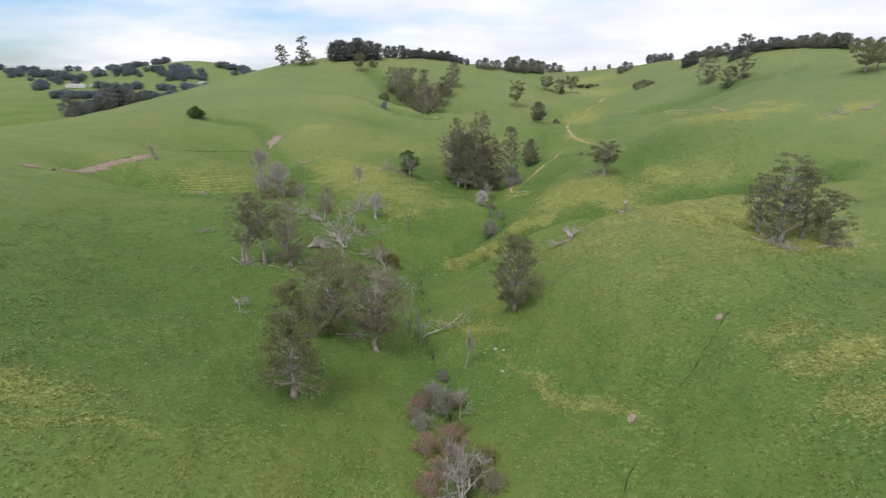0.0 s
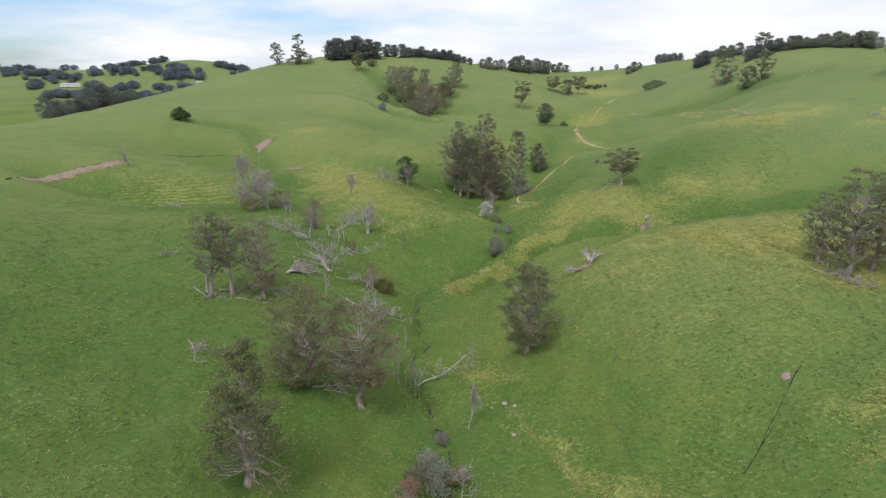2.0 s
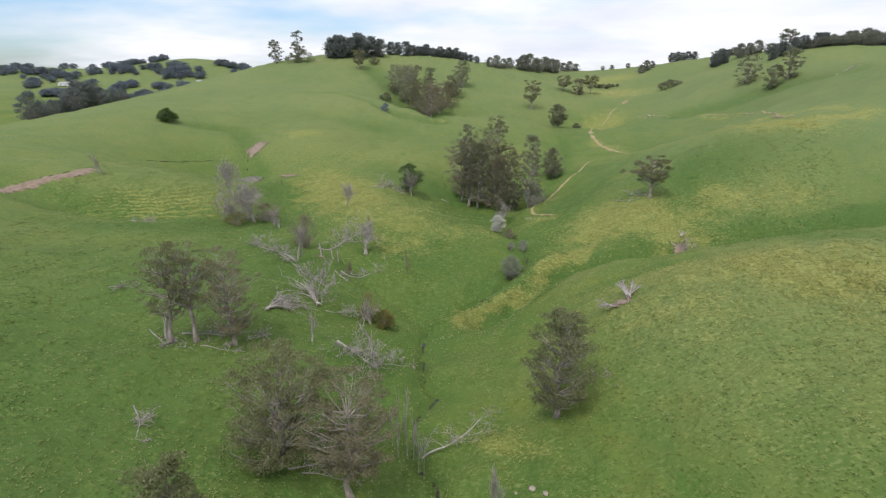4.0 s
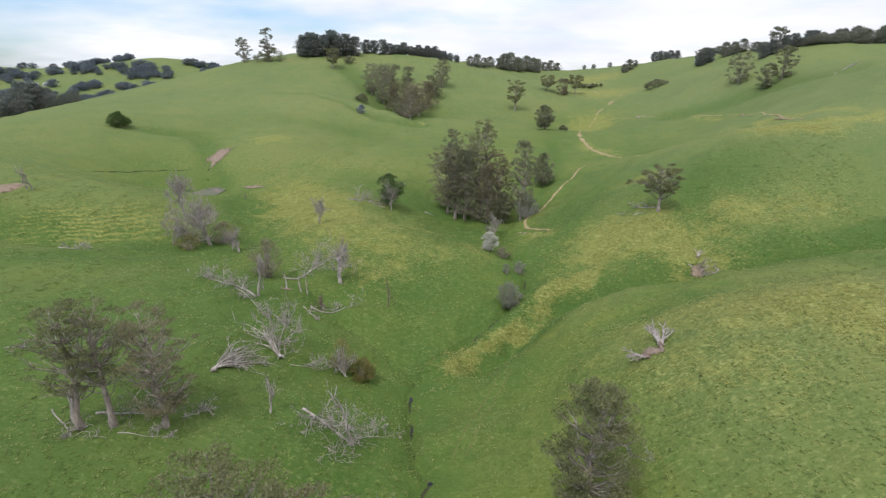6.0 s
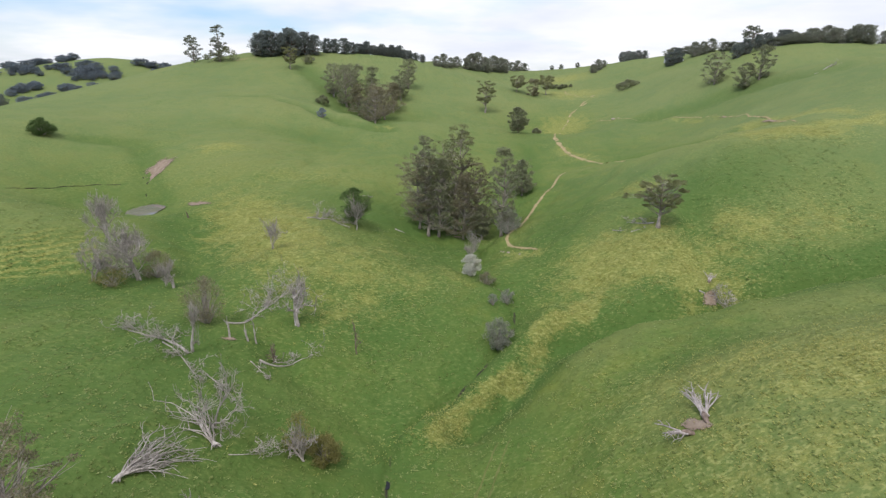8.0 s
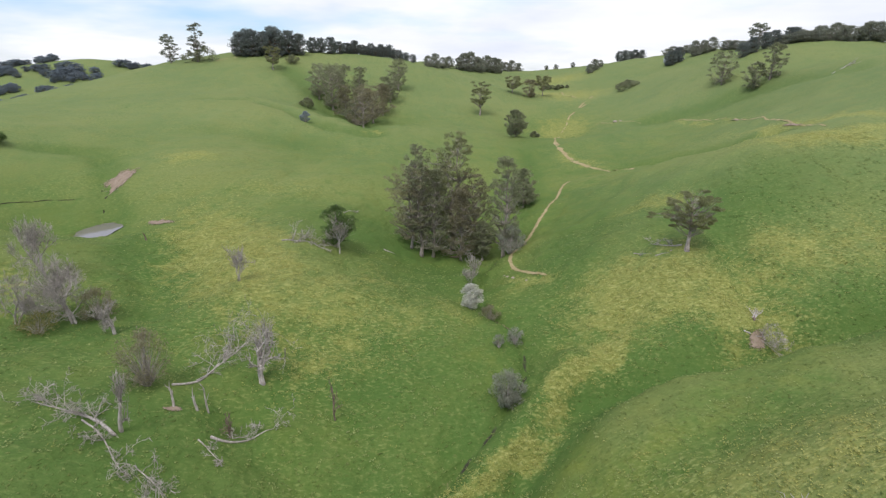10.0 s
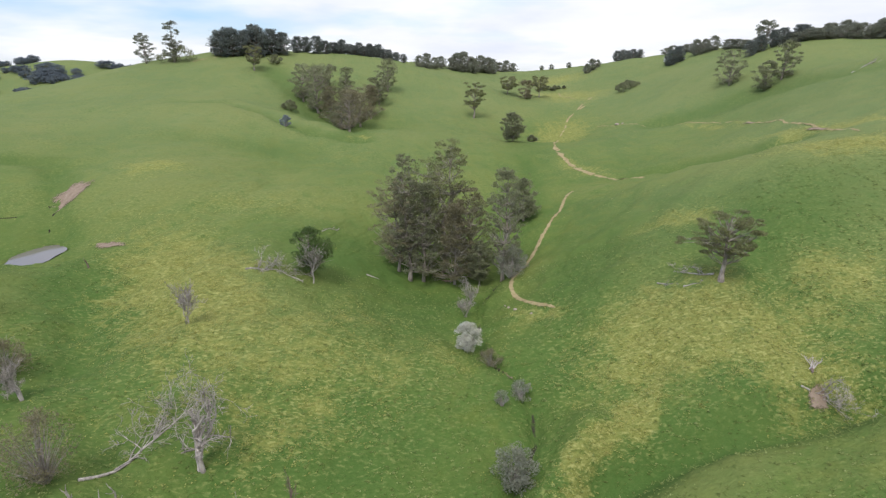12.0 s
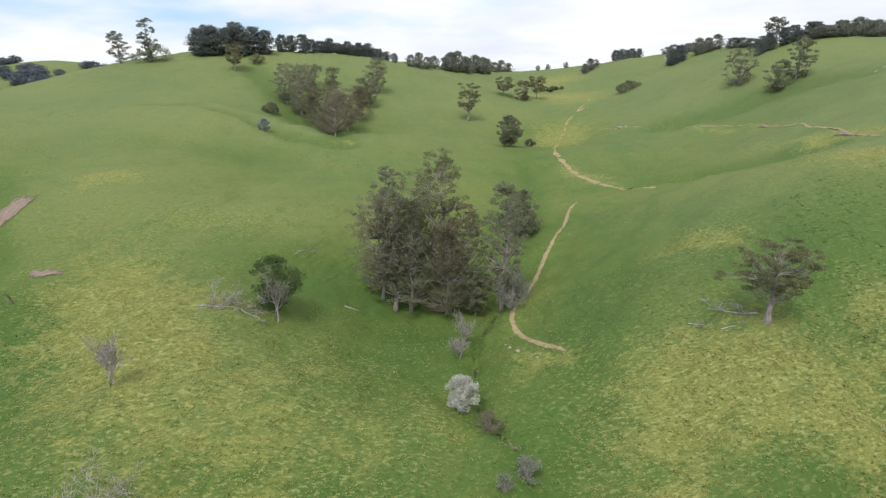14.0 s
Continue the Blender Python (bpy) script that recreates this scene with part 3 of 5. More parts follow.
def ribbon(name, line, width, mat, label, category, lift=0.1, ragged=0.35, step=1.2):
    """A worn strip that follows a line over the ground."""
    rng = np.random.default_rng(int(abs(line[0][0]) * 10))
    pts = []
    for (ax, ay), (bx, by) in zip(line, line[1:]):
        n = max(2, int(math.hypot(bx - ax, by - ay) / step))
        pts += [(ax + (bx - ax) * k / n, ay + (by - ay) * k / n) for k in range(n)]
    p = np.array(pts + [line[-1]])
    for _ in range(4):
        p[1:-1] = (p[:-2] + 2 * p[1:-1] + p[2:]) / 4
    t = np.gradient(p, axis=0)
    t /= np.linalg.norm(t, axis=1)[:, None]
    nrm = np.stack([-t[:, 1], t[:, 0]], 1)
    n, cols = len(p), 5
    half = width / 2 * (1 + ragged * rng.uniform(-1, 1, (n, 2)))
    half[0] *= 0.2
    half[-1] *= 0.2
    v = np.zeros((n, cols, 3))
    for c, k in enumerate(np.linspace(-1, 1, cols)):
        v[:, c, :2] = p + nrm * (k * np.where(k < 0, half[:, 0], half[:, 1]))[:, None]
        v[:, c, 2] = surface(v[:, c, 0], v[:, c, 1]) + lift * (1.0 if abs(k) < 0.9 else -0.6) - 0.04 * (c in (1, 3))
    middle = np.tile(np.array([0.0, 0.8, 0.72, 0.8, 0.0]), n)
    i = np.arange(n * cols).reshape(n, cols)
    f = np.stack([i[:-1, :-1], i[1:, :-1], i[1:, 1:], i[:-1, 1:]], -1).reshape(-1, 4)
    ob = tagged(new(name, raw_mesh(name, v.reshape(-1, 3), f, mat, True)), label, category, kind="structure")
    ob.data.attributes.new("middle", "FLOAT", "POINT").data.foreach_set("value", middle.astype(np.float32))
    return ob


def bare_patch(name, x, y, ra, rb, turn, mat, label, category="bare soil", lift=0.14, rough=0.26):
    """An uneven patch of soil that lies on the slope."""
    rng = np.random.default_rng(int(abs(x * 7 + y)))
    rings, seg = 7, 36
    a = np.linspace(0, math.tau, seg, endpoint=False)
    edge = 1 + sum(rough / k * np.sin(k * a + rng.uniform(0, 6)) for k in (2, 3, 5, 8))
    c, s = math.cos(radians(turn)), math.sin(radians(turn))
    v = []
    for r in range(rings + 1):
        k = r / rings
        u, w = ra * k * edge * np.cos(a), rb * k * edge * np.sin(a)
        px, py = x + u * c - w * s, y + u * s + w * c
        v.append(np.stack([px, py, surface(px, py) + (lift if r < rings else -0.12)], 1))
    v = np.concatenate(v)
    i = np.arange((rings + 1) * seg).reshape(rings + 1, seg)
    j = np.roll(i, -1, axis=1)
    f = np.stack([i[:-1], i[1:], j[1:], j[:-1]], -1).reshape(-1, 4)
    ob = tagged(new(name, raw_mesh(name, v, f, mat, True)), label, category, kind="structure")
    middle = np.repeat(1.0 - np.linspace(0, 1, rings + 1) ** 1.5, seg)
    ob.data.attributes.new("middle", "FLOAT", "POINT").data.foreach_set("value", middle.astype(np.float32))
    return ob


ribbon("track", [(36.5, 235.5), (34.0, 239.5), (32.0, 245), (31.2, 254), (33.0, 260), (37.8, 267.5), (44, 278), (50.5, 290.5), (55, 298), (61, 307), (67.4, 320), (72.5, 327)], 1.5, m_track,
       "narrow worn dirt track climbing beside the gully", "dirt track")
ribbon("track", [(95, 317), (93.6, 322), (91.6, 334), (88.1, 343), (85.4, 357), (83.9, 374), (84.6, 385), (87, 395)], 3.3, m_track, "worn dirt track bending round a grassy spur", "dirt track")
ribbon("track", [(87, 395), (96, 424), (108, 454), (116, 467), (124, 484), (132, 495), (144, 507)], 1.6, m_track, "worn dirt track going on up the spur", "dirt track")
ribbon("track", [(130.8, 493), (148.6, 518.6), (158.3, 533.2)], 1.6, m_track, "pale dirt track crossing the upper slope", "dirt track")
ribbon("track", [(153, 593), (143, 559), (142, 541), (146, 533)], 1.8, m_track, "pale dirt track on the flowering rise", "dirt track")
ribbon("track", [(131, 452), (143, 425), (154, 406), (163, 391), (167, 373)], 0.9, m_track, "faint stock track along the contour", "stock track", ragged=0.6)
ribbon("track", [(166, 366), (161, 343), (153, 316), (149, 298), (141, 279)], 1.1, m_track, "faint stock track through yellow flowers", "stock track", ragged=0.6)
ribbon("track", [(-112, 512), (-104, 518), (-97, 524)], 1.4, m_track, "short pale track on the ridge top", "dirt track")
for wx in (0.0, 2.0):
    ribbon("wheel_mark", [(0.5 + wx, 137), (2.7 + wx, 143.4), (5.2 + wx, 149.5), (7.9 + wx, 155.5), (11.4 + wx, 162)], 0.55, m_rut, "faint pressed wheel mark in the grass", "wheel mark", lift=0.05, ragged=0.6)
ribbon("stock_track", [(12.5, 108.5), (15.5, 101), (18.2, 94.5), (21.9, 85.9), (26, 78.8), (30.4, 75.4)], 0.9, m_rut, "faint pale trail down the pasture", "stock track", lift=0.05, ragged=0.6)
ribbon("dry_crack", [(51, 93.4), (48.6, 91), (46.1, 88.8), (44, 86.4), (40.0, 82.8)], 0.15, m_crack, "long dark crack down the slope", "erosion crack", lift=0.06, ragged=0.8, step=0.7)
ribbon("dry_crack", [(56, 98.5), (53.5, 96), (51, 93.4)], 0.2, m_crack, "dark broken crack in the pasture", "erosion crack", lift=0.06, ragged=0.8, step=0.7)
ribbon("dry_crack", [(47, 89), (44.5, 86.8), (43, 85.5)], 0.18, m_crack, "dark broken crack down the slope", "erosion crack", lift=0.06, ragged=0.8, step=0.7)
ribbon("dry_crack", [(30, 72), (28, 70), (26.6, 67)], 0.18, m_crack, "dark crack at the slope foot", "erosion crack", lift=0.06, ragged=0.8, step=0.7)
bare_patch("bare_soil_patch", 34.5, 238.5, 2.4, 0.9, 120, m_track, "scuffed pale soil at the foot of the track")
bare_patch("bare_soil_patch", -92.5, 307, 9.0, 5.2, 58, m_soil, "bare pinkish-brown slip scar in the grass slope")
bare_patch("bare_soil_patch", -67.5, 271.6, 6.0, 2.0, 165, m_soil, "small bare brown earth scrape in the slope")
ribbon("track", [(-136, 198), (-135.5, 204), (-134.5, 210), (-129.7, 217.6), (-124.2, 224.3), (-121.0, 230)], 4.6, m_soil, "trodden brown bank cut along the slope", "stock track", lift=0.3, ragged=0.3)
ribbon("stock_ditch", [(-128, 275), (-119.7, 284.8), (-112.5, 291.6), (-101.8, 296.9)], 0.5, m_crack, "dark narrow ditch trodden along the slope", "ditch", ragged=0.6)
ribbon("stock_ditch", [(-135, 190), (-138.0, 200), (-137.4, 208), (-131.6, 217.4), (-126.5, 225)], 0.7, m_crack, "dark edge of a trodden bank", "ditch", ragged=0.6)
ribbon("stock_ditch", [(-97.5, 303.5), (-94, 300.5), (-92.8, 293.5), (-90, 287)], 1.1, m_crack, "dark eroded runnel below a slip scar", "ditch", ragged=0.7)
bare_patch("bare_soil_patch", -123, 226.5, 6.0, 2.2, 55, m_soil, "bare brown bank where stock have trodden")
bare_patch("bare_soil_patch", -140.3, 188.5, 4.6, 1.9, 75, m_soil, "low bare mound of brown earth")
bare_patch("bare_soil_patch", 66, 197, 2.8, 1.6, 20, m_soil, "bare earth round a fallen grey tree", lift=0.3)
bare_patch("bare_soil_patch", 33.8, 146.2, 2.2, 1.4, 120, m_soil, "dug earth under an upturned stump", lift=0.2)
bare_patch("bare_soil_patch", 186, 249, 7, 1.4, 20, m_soil, "bare brown scar on the high slope")
bare_patch("bare_soil_patch", 164, 361, 4.5, 1.2, 105, m_soil, "bare brown scar beside the stock track")
bare_patch("bare_soil_patch", 150, 306, 4.5, 1.2, 105, m_soil, "bare scuffed soil on the spur")
bare_patch("bare_soil_patch", 52, 95.8, 1.2, 0.8, 20, m_soil, "small bare earth scrape on the slope")
bare_patch("bare_soil_patch", 31.8, 80.5, 1.3, 0.9, 60, m_soil, "small trodden bare earth patch")
bare_patch("bare_soil_patch", -34.6, 182.9, 1.6, 0.9, 10, m_soil, "bare brown earth round a dead stump")
bare_patch("bare_soil_patch", 21.8, 215.5, 1.2, 0.7, 70, m_soil, "small collapsed soil bank beside the creek")
bare_patch("bare_soil_patch", 17.5, 268.5, 2.2, 0.9, 10, m_soil, "bare trodden earth under the gum trees")


def pool(name, x, y, ra, rb, turn, level, label, mat=None):
    a = np.linspace(0, math.tau, 40, endpoint=False)
    c, s = math.cos(radians(turn)), math.sin(radians(turn))
    v = [(x, y, level)]
    for q in a:
        k = 1 + 0.1 * math.sin(2 * q + x) + 0.06 * math.sin(5 * q + y)
        u, w = ra * k * math.cos(q), rb * k * math.sin(q)
        v.append((x + u * c - w * s, y + u * s + w * c, level))
    f = [(0, 1 + i, 1 + (i + 1) % 40) for i in range(40)]
    return tagged(new(name, raw_mesh(name, v, f, mat or m_water, True)), label, "water", kind="structure")


pool("water", POND[0], POND[1], POND[3] * 1.12, POND[4] * 1.12, 0, POND[2], "still farm pond reflecting the pale sky")
for px, py, ra, rb, turn in ((1.4, 101.5, 2.3, 1.0, 120), (-1.0, 108.0, 1.7, 0.7, 120), (-6.3, 156.5, 0.9, 0.45, 80), (-6.0, 147.7, 0.7, 0.4, 90), (-3.0, 133.3, 1.0, 0.4, 50), (-5.0, 116.2, 0.8, 0.4, 120)):
    pool("water", px, py, ra, rb, turn, at(px, py) + 0.1, "small dark pool standing in the creek bed", m_dark_water)


# ---- how trees, logs and shrubs are made ----
class Wood:
    """Gathers tapered tubes into one mesh."""

    def __init__(self):
        self.v, self.f, self.n = [], [], 0

    def tube(self, pts, radii, sides=5):
        p, r = np.asarray(pts, float), np.asarray(radii, float)
        t = np.gradient(p, axis=0)
        t /= np.linalg.norm(t, axis=1)[:, None] + 1e-9
        ref = np.array([0.0, 0.0, 1.0]) if abs(t[:, 2].mean()) < 0.8 else np.array([1.0, 0.0, 0.0])
        a = np.cross(t, ref)
        a /= np.linalg.norm(a, axis=1)[:, None] + 1e-9
        b = np.cross(t, a)
        q = np.arange(sides) * math.tau / sides
        ring = p[:, None] + r[:, None, None] * (np.cos(q)[None, :, None] * a[:, None] + np.sin(q)[None, :, None] * b[:, None])
        i = self.n + np.arange(len(p) * sides).reshape(len(p), sides)
        j = np.roll(i, -1, axis=1)
        self.v.append(ring.reshape(-1, 3))
        self.f.append(np.stack([i[:-1], j[:-1], j[1:], i[1:]], -1).reshape(-1, 4))
        self.n += len(p) * sides

    def mesh(self, name, mat, shift=None):
        v = np.concatenate(self.v)
        if shift is not None:
            v = shift(v)
        return raw_mesh(name, v, np.concatenate(self.f), mat, True)


def part(name, me, parent, label="", kind=""):
    ob = new(name, me)
    ob.parent = parent
    return tagged(ob, label, kind=kind)


def thing(name, x, y, label, category, group="", sink=0.0, turn=0.0):
    ob = new(name)
    ob.empty_display_size = 0.5
    ob.location, ob.rotation_euler = (x, y, at(x, y) - sink), (0, 0, radians(turn))
    return tagged(ob, label, category, group)


def foliage(rng, centres, radii, per, size, flat=0.6, droop=0.35):
    """Small diamond-shaped sprays of leaves round each centre."""
    n = len(centres) * per
    c, r = np.repeat(np.asarray(centres), per, axis=0), np.repeat(np.asarray(radii), per)
    d = rng.normal(size=(n, 3))
    d /= np.linalg.norm(d, axis=1)[:, None]
    p = c + d * (r * rng.uniform(0.25, 1.0, n) ** 0.6)[:, None] * np.array([1, 1, flat])
    u = rng.normal(size=(n, 3))
    u[:, 2] -= droop
    u /= np.linalg.norm(u, axis=1)[:, None]
    w = np.cross(u, rng.normal(size=(n, 3)))
    w /= np.linalg.norm(w, axis=1)[:, None] + 1e-9
    s = size * rng.uniform(0.55, 1.35, n)[:, None]
    v = np.stack([p + u * s, p + w * s * 0.42, p - u * s * 0.9, p - w * s * 0.42], 1).reshape(-1, 3)
    return v, np.arange(n * 4).reshape(n, 4)


def crown_shape(style, k):
    if style == "umbrella":
        return 0.45 + 0.62 * math.sin(min(1, k * 1.35 + 0.12) * math.pi * 0.62) - 0.5 * max(0, k - 0.75)
    if style == "round":
        return math.sqrt(max(0.02, 1 - (2 * k - 0.95) ** 2))
    if style == "skirt":
        return 1.0 - 0.72 * k ** 1.2
    if style == "cone":
        return 1.02 - 0.9 * k
    return 0.35 + 0.72 * math.sin((0.1 + 0.85 * k) * math.pi)


def gum_parts(seed, h, w, base=0.3, style="oval", clumps=70, per=60, leaf=0.3, stems=1, lean=0.05, thick=0.022, gaps=0.0, puff=0.2, bare=0, flat=0.6, outlier=None):
    """Wood and leaf arrays of a leafy tree, with its foot at the origin."""
    rng = np.random.default_rng(seed)
    trunk, boughs, centres, radii, paths = Wood(), [Wood() for _ in range(5)], [], [], []
    for s in range(stems):
        a = rng.uniform(0, math.tau)
        out = np.array([math.cos(a), math.sin(a), 0]) * (lean * h + (0.22 * w if stems > 1 else 0))
        foot = np.array([math.cos(a), math.sin(a), 0]) * (0.10 * w if stems > 1 else 0)
        top = h * (0.9 if s == 0 else rng.uniform(0.62, 0.86))
        k = np.linspace(0, 1, 9)
        path = foot + np.outer(k, (0, 0, top)) + np.outer(k**1.4, out) + np.concatenate([[[0, 0, 0]], rng.normal(0, 0.012 * h, (8, 3))]) * np.array([1, 1, 0.3])
        path[0, 2] = -0.6
        r0 = thick * h * (1 if s == 0 else 0.75)
        rr = r0 * (1 - 0.86 * k)
        rr[0] *= 1.5
        trunk.tube(path, rr, 8)
        paths.append((path, rr))
        for b in boughs:
            b.tube(path[1:], rr[1:] * 0.5, 3)
    tries = 0
    if outlier:
        for _ in range(5):
            c = np.array(outlier) + rng.normal(0, 0.9, 3) * (1.3, 1.0, 0.4)
            centres.append(c)
            radii.append(0.9)
            s0 = paths[0][0][4]
            boughs[0].tube([s0, s0 * 0.5 + c * 0.5 + (0, 0, 0.8), c], [0.14, 0.08, 0.02], 5)
    shift = rng.uniform(0, 50, 3)
    while len(centres) < clumps and tries < clumps * 12:
        tries += 1
        k, a = rng.uniform(0, 1), rng.uniform(0, math.tau)
        path, rr = paths[int(rng.integers(stems))]
        rad = w * crown_shape(style, k) * rng.uniform(0.1, 1.0) ** 0.55 * rng.uniform(0.8, 1.08)
        z = h * (base + (0.97 - base) * k)
        i = min(8, max(0, z / (h * 0.9) * 8))
        axis = path[int(i)]
        c = np.array([axis[0] * 0.6 + rad * math.cos(a), axis[1] * 0.6 + rad * math.sin(a), z])
        if noise.noise(Vector(c * (3.2 / max(w, 1)) + shift)) < gaps - 0.25:
            continue
        centres.append(c)
        radii.append(w * puff * rng.uniform(0.6, 1.3) + 0.25)
        za = max(0.45 * base * h, z - 0.75 * rad - 0.06 * h * rng.uniform(0.5, 1.5))
        j = int(np.clip(np.searchsorted(path[:, 2], za), 1, 8))
        s0 = path[j]
        mid = s0 * 0.45 + c * 0.55 + np.array([0, 0, -0.10 * rad]) + rng.normal(0, 0.03 * h, 3) * 0.5
        r1 = max(0.02, min(rr[j] * 0.6, 0.004 * h + 0.012 * rad))
        limbs = boughs[int(a / math.tau * 5) % 5]
        limbs.tube([s0, s0 * 0.75 + mid * 0.25 + rng.normal(0, 0.01 * h, 3), mid, c * 0.7 + mid * 0.3, c], [r1, r1 * 0.85, r1 * 0.65, r1 * 0.4, 0.012], 4)
        for _ in range(1):
            e = c + rng.normal(0, 1, 3) * radii[-1] * 0.7
            limbs.tube([mid, (mid + e) / 2 + rng.normal(0, 0.1, 3), e], [r1 * 0.5, r1 * 0.3, 0.01], 3)
    for _ in range(bare):
        path, rr = paths[0]
        j, a = int(rng.integers(2, 7)), rng.uniform(0, math.tau)
        e = path[j] + np.array([math.cos(a) * w * 0.9, math.sin(a) * w * 0.9, rng.uniform(-0.1, 0.2) * h])
        q = path[j] * 0.5 + e * 0.5 + rng.normal(0, 0.03 * h, 3)
        boughs[int(a / math.tau * 5) % 5].tube([path[j], q, e], [rr[j] * 0.5, rr[j] * 0.3, 0.015], 4)
    v, f = foliage(rng, centres, radii, per, leaf, flat)
    sector = np.array([int(math.atan2(c[1], c[0]) % math.tau / math.tau * 5) % 5 for c in centres]).repeat(per)
    return trunk, boughs, v, f, sector


def leafy_tree(x, y, h, w, label, seed, wood=None, leaves=None, name="gum_tree", group="", category="tree", whole=False, **kw):
    if not whole:
        # near crowns: many small sprays
        kw.update(clumps=int(1.7 * kw.get("clumps", 70)), per=int(0.8 * kw.get("per", 60)), leaf=0.8 * kw.get("leaf", 0.3), puff=0.84 * kw.get("puff", 0.2))
    trunk, boughs, v, f, sector = gum_parts(seed, h, w, **kw)
    ob = thing(name, x, y, label, category, group)
    if whole:
        for b in boughs:
            if b.n:
                trunk.f += [q + trunk.n for q in b.f]
                trunk.v += b.v
                trunk.n += b.n
    part("trunk", trunk.mesh("trunk", wood or m_gum), ob)
    if whole:
        part("crown", raw_mesh("crown", v, f, leaves or m_leaf_gum), ob)
        return ob
    v = v.reshape(-1, 4, 3)
    for k, b in enumerate(boughs):
        bough = part("bough", b.mesh("bough", m_bough), ob)
        mine = v[sector == k]
        if len(mine):
            part("foliage", raw_mesh("foliage", mine.reshape(-1, 3), np.arange(len(mine) * 4).reshape(-1, 4), leaves or m_leaf_gum), bough)
    return ob


def bare_parts(seed, h, w, levels=4, forks=4, upright=0.5, thick=0.03, stems=1, crook=0.25):
    """Trunk and twigs of a leafless tree, scaled to its height and spread."""
    rng = np.random.default_rng(seed)
    rows = []

    def branch(p, d, length, r, level, limb):
        n = 4 if level < 2 else 3
        pts, q, dd = [p], p, d
        for _ in range(n):
            dd = dd + rng.normal(0, crook, 3)
            dd[2] += 0.10 * upright
            dd /= np.linalg.norm(dd)
            q = q + dd * length / n
            pts.append(q)
        rows.append((np.array(pts), np.linspace(r, r * (0.5 if level < levels else 0.2), n + 1), level, limb))
        if level >= levels:
            return
        for i in range(forks if level else forks + 1):
            k = rng.uniform(0.3, 1.0)
            s = pts[min(n, max(1, int(round(k * n))))]
            side = np.cross(dd, rng.normal(size=3))
            side /= np.linalg.norm(side) + 1e-9
            e = dd * rng.uniform(0.45, 0.9) + side * rng.uniform(0.5, 1.0)
            e[2] += 0.25 * upright
            branch(s, e / np.linalg.norm(e), length * rng.uniform(0.45, 0.75), r * rng.uniform(0.4, 0.6), level + 1, limb if level else limb * 10 + i)

    for s in range(stems):
        tilt = rng.normal(0, 0.1 if stems == 1 else 0.35, 3)
        tilt[2] = 1
        branch(np.array([0.0, 0.0, 0.0]) + (rng.normal(0, 0.05, 3) * (1, 1, 0) if stems > 1 else 0), tilt / np.linalg.norm(tilt), 1.0, thick, 0, s)
    allp = np.concatenate([row[0] for row in rows])
    kz, kw = h / allp[:, 2].max(), w / np.percentile(np.hypot(allp[:, 0], allp[:, 1]), 96)
    low = -0.02 * h
    scale = np.array([kw, kw, kz])
    main, limbs = Wood(), {}
    for p, r, level, limb in rows:
        q = p * scale
        q[:, 2] = np.maximum(q[:, 2], low)
        if level == 0:
            q[0, 2] -= 0.5
        (main if level == 0 else limbs.setdefault((limb, level > 2), Wood())).tube(q, np.maximum(r * h, 0.024), (7, 5, 4, 3, 3, 3)[level])
    return main, limbs


def dead_tree(x, y, h, w, label, seed, name="dead_tree", group="", mat=None, turn=0.0, **kw):
    main, limbs = bare_parts(seed, h, w, **kw)
    ob = thing(name, x, y, label, "dead tree", group, turn=turn)
    part("trunk", main.mesh("trunk", mat or m_dead), ob)
    for (k, fine), b in limbs.items():
        if not fine:
            limb = part("limb", b.mesh("limb", mat or m_dead), ob)
            if (k, True) in limbs:
                part("twig_spray", limbs[k, True].mesh("twig_spray", mat or m_dead), limb, kind="stuff")
    return ob


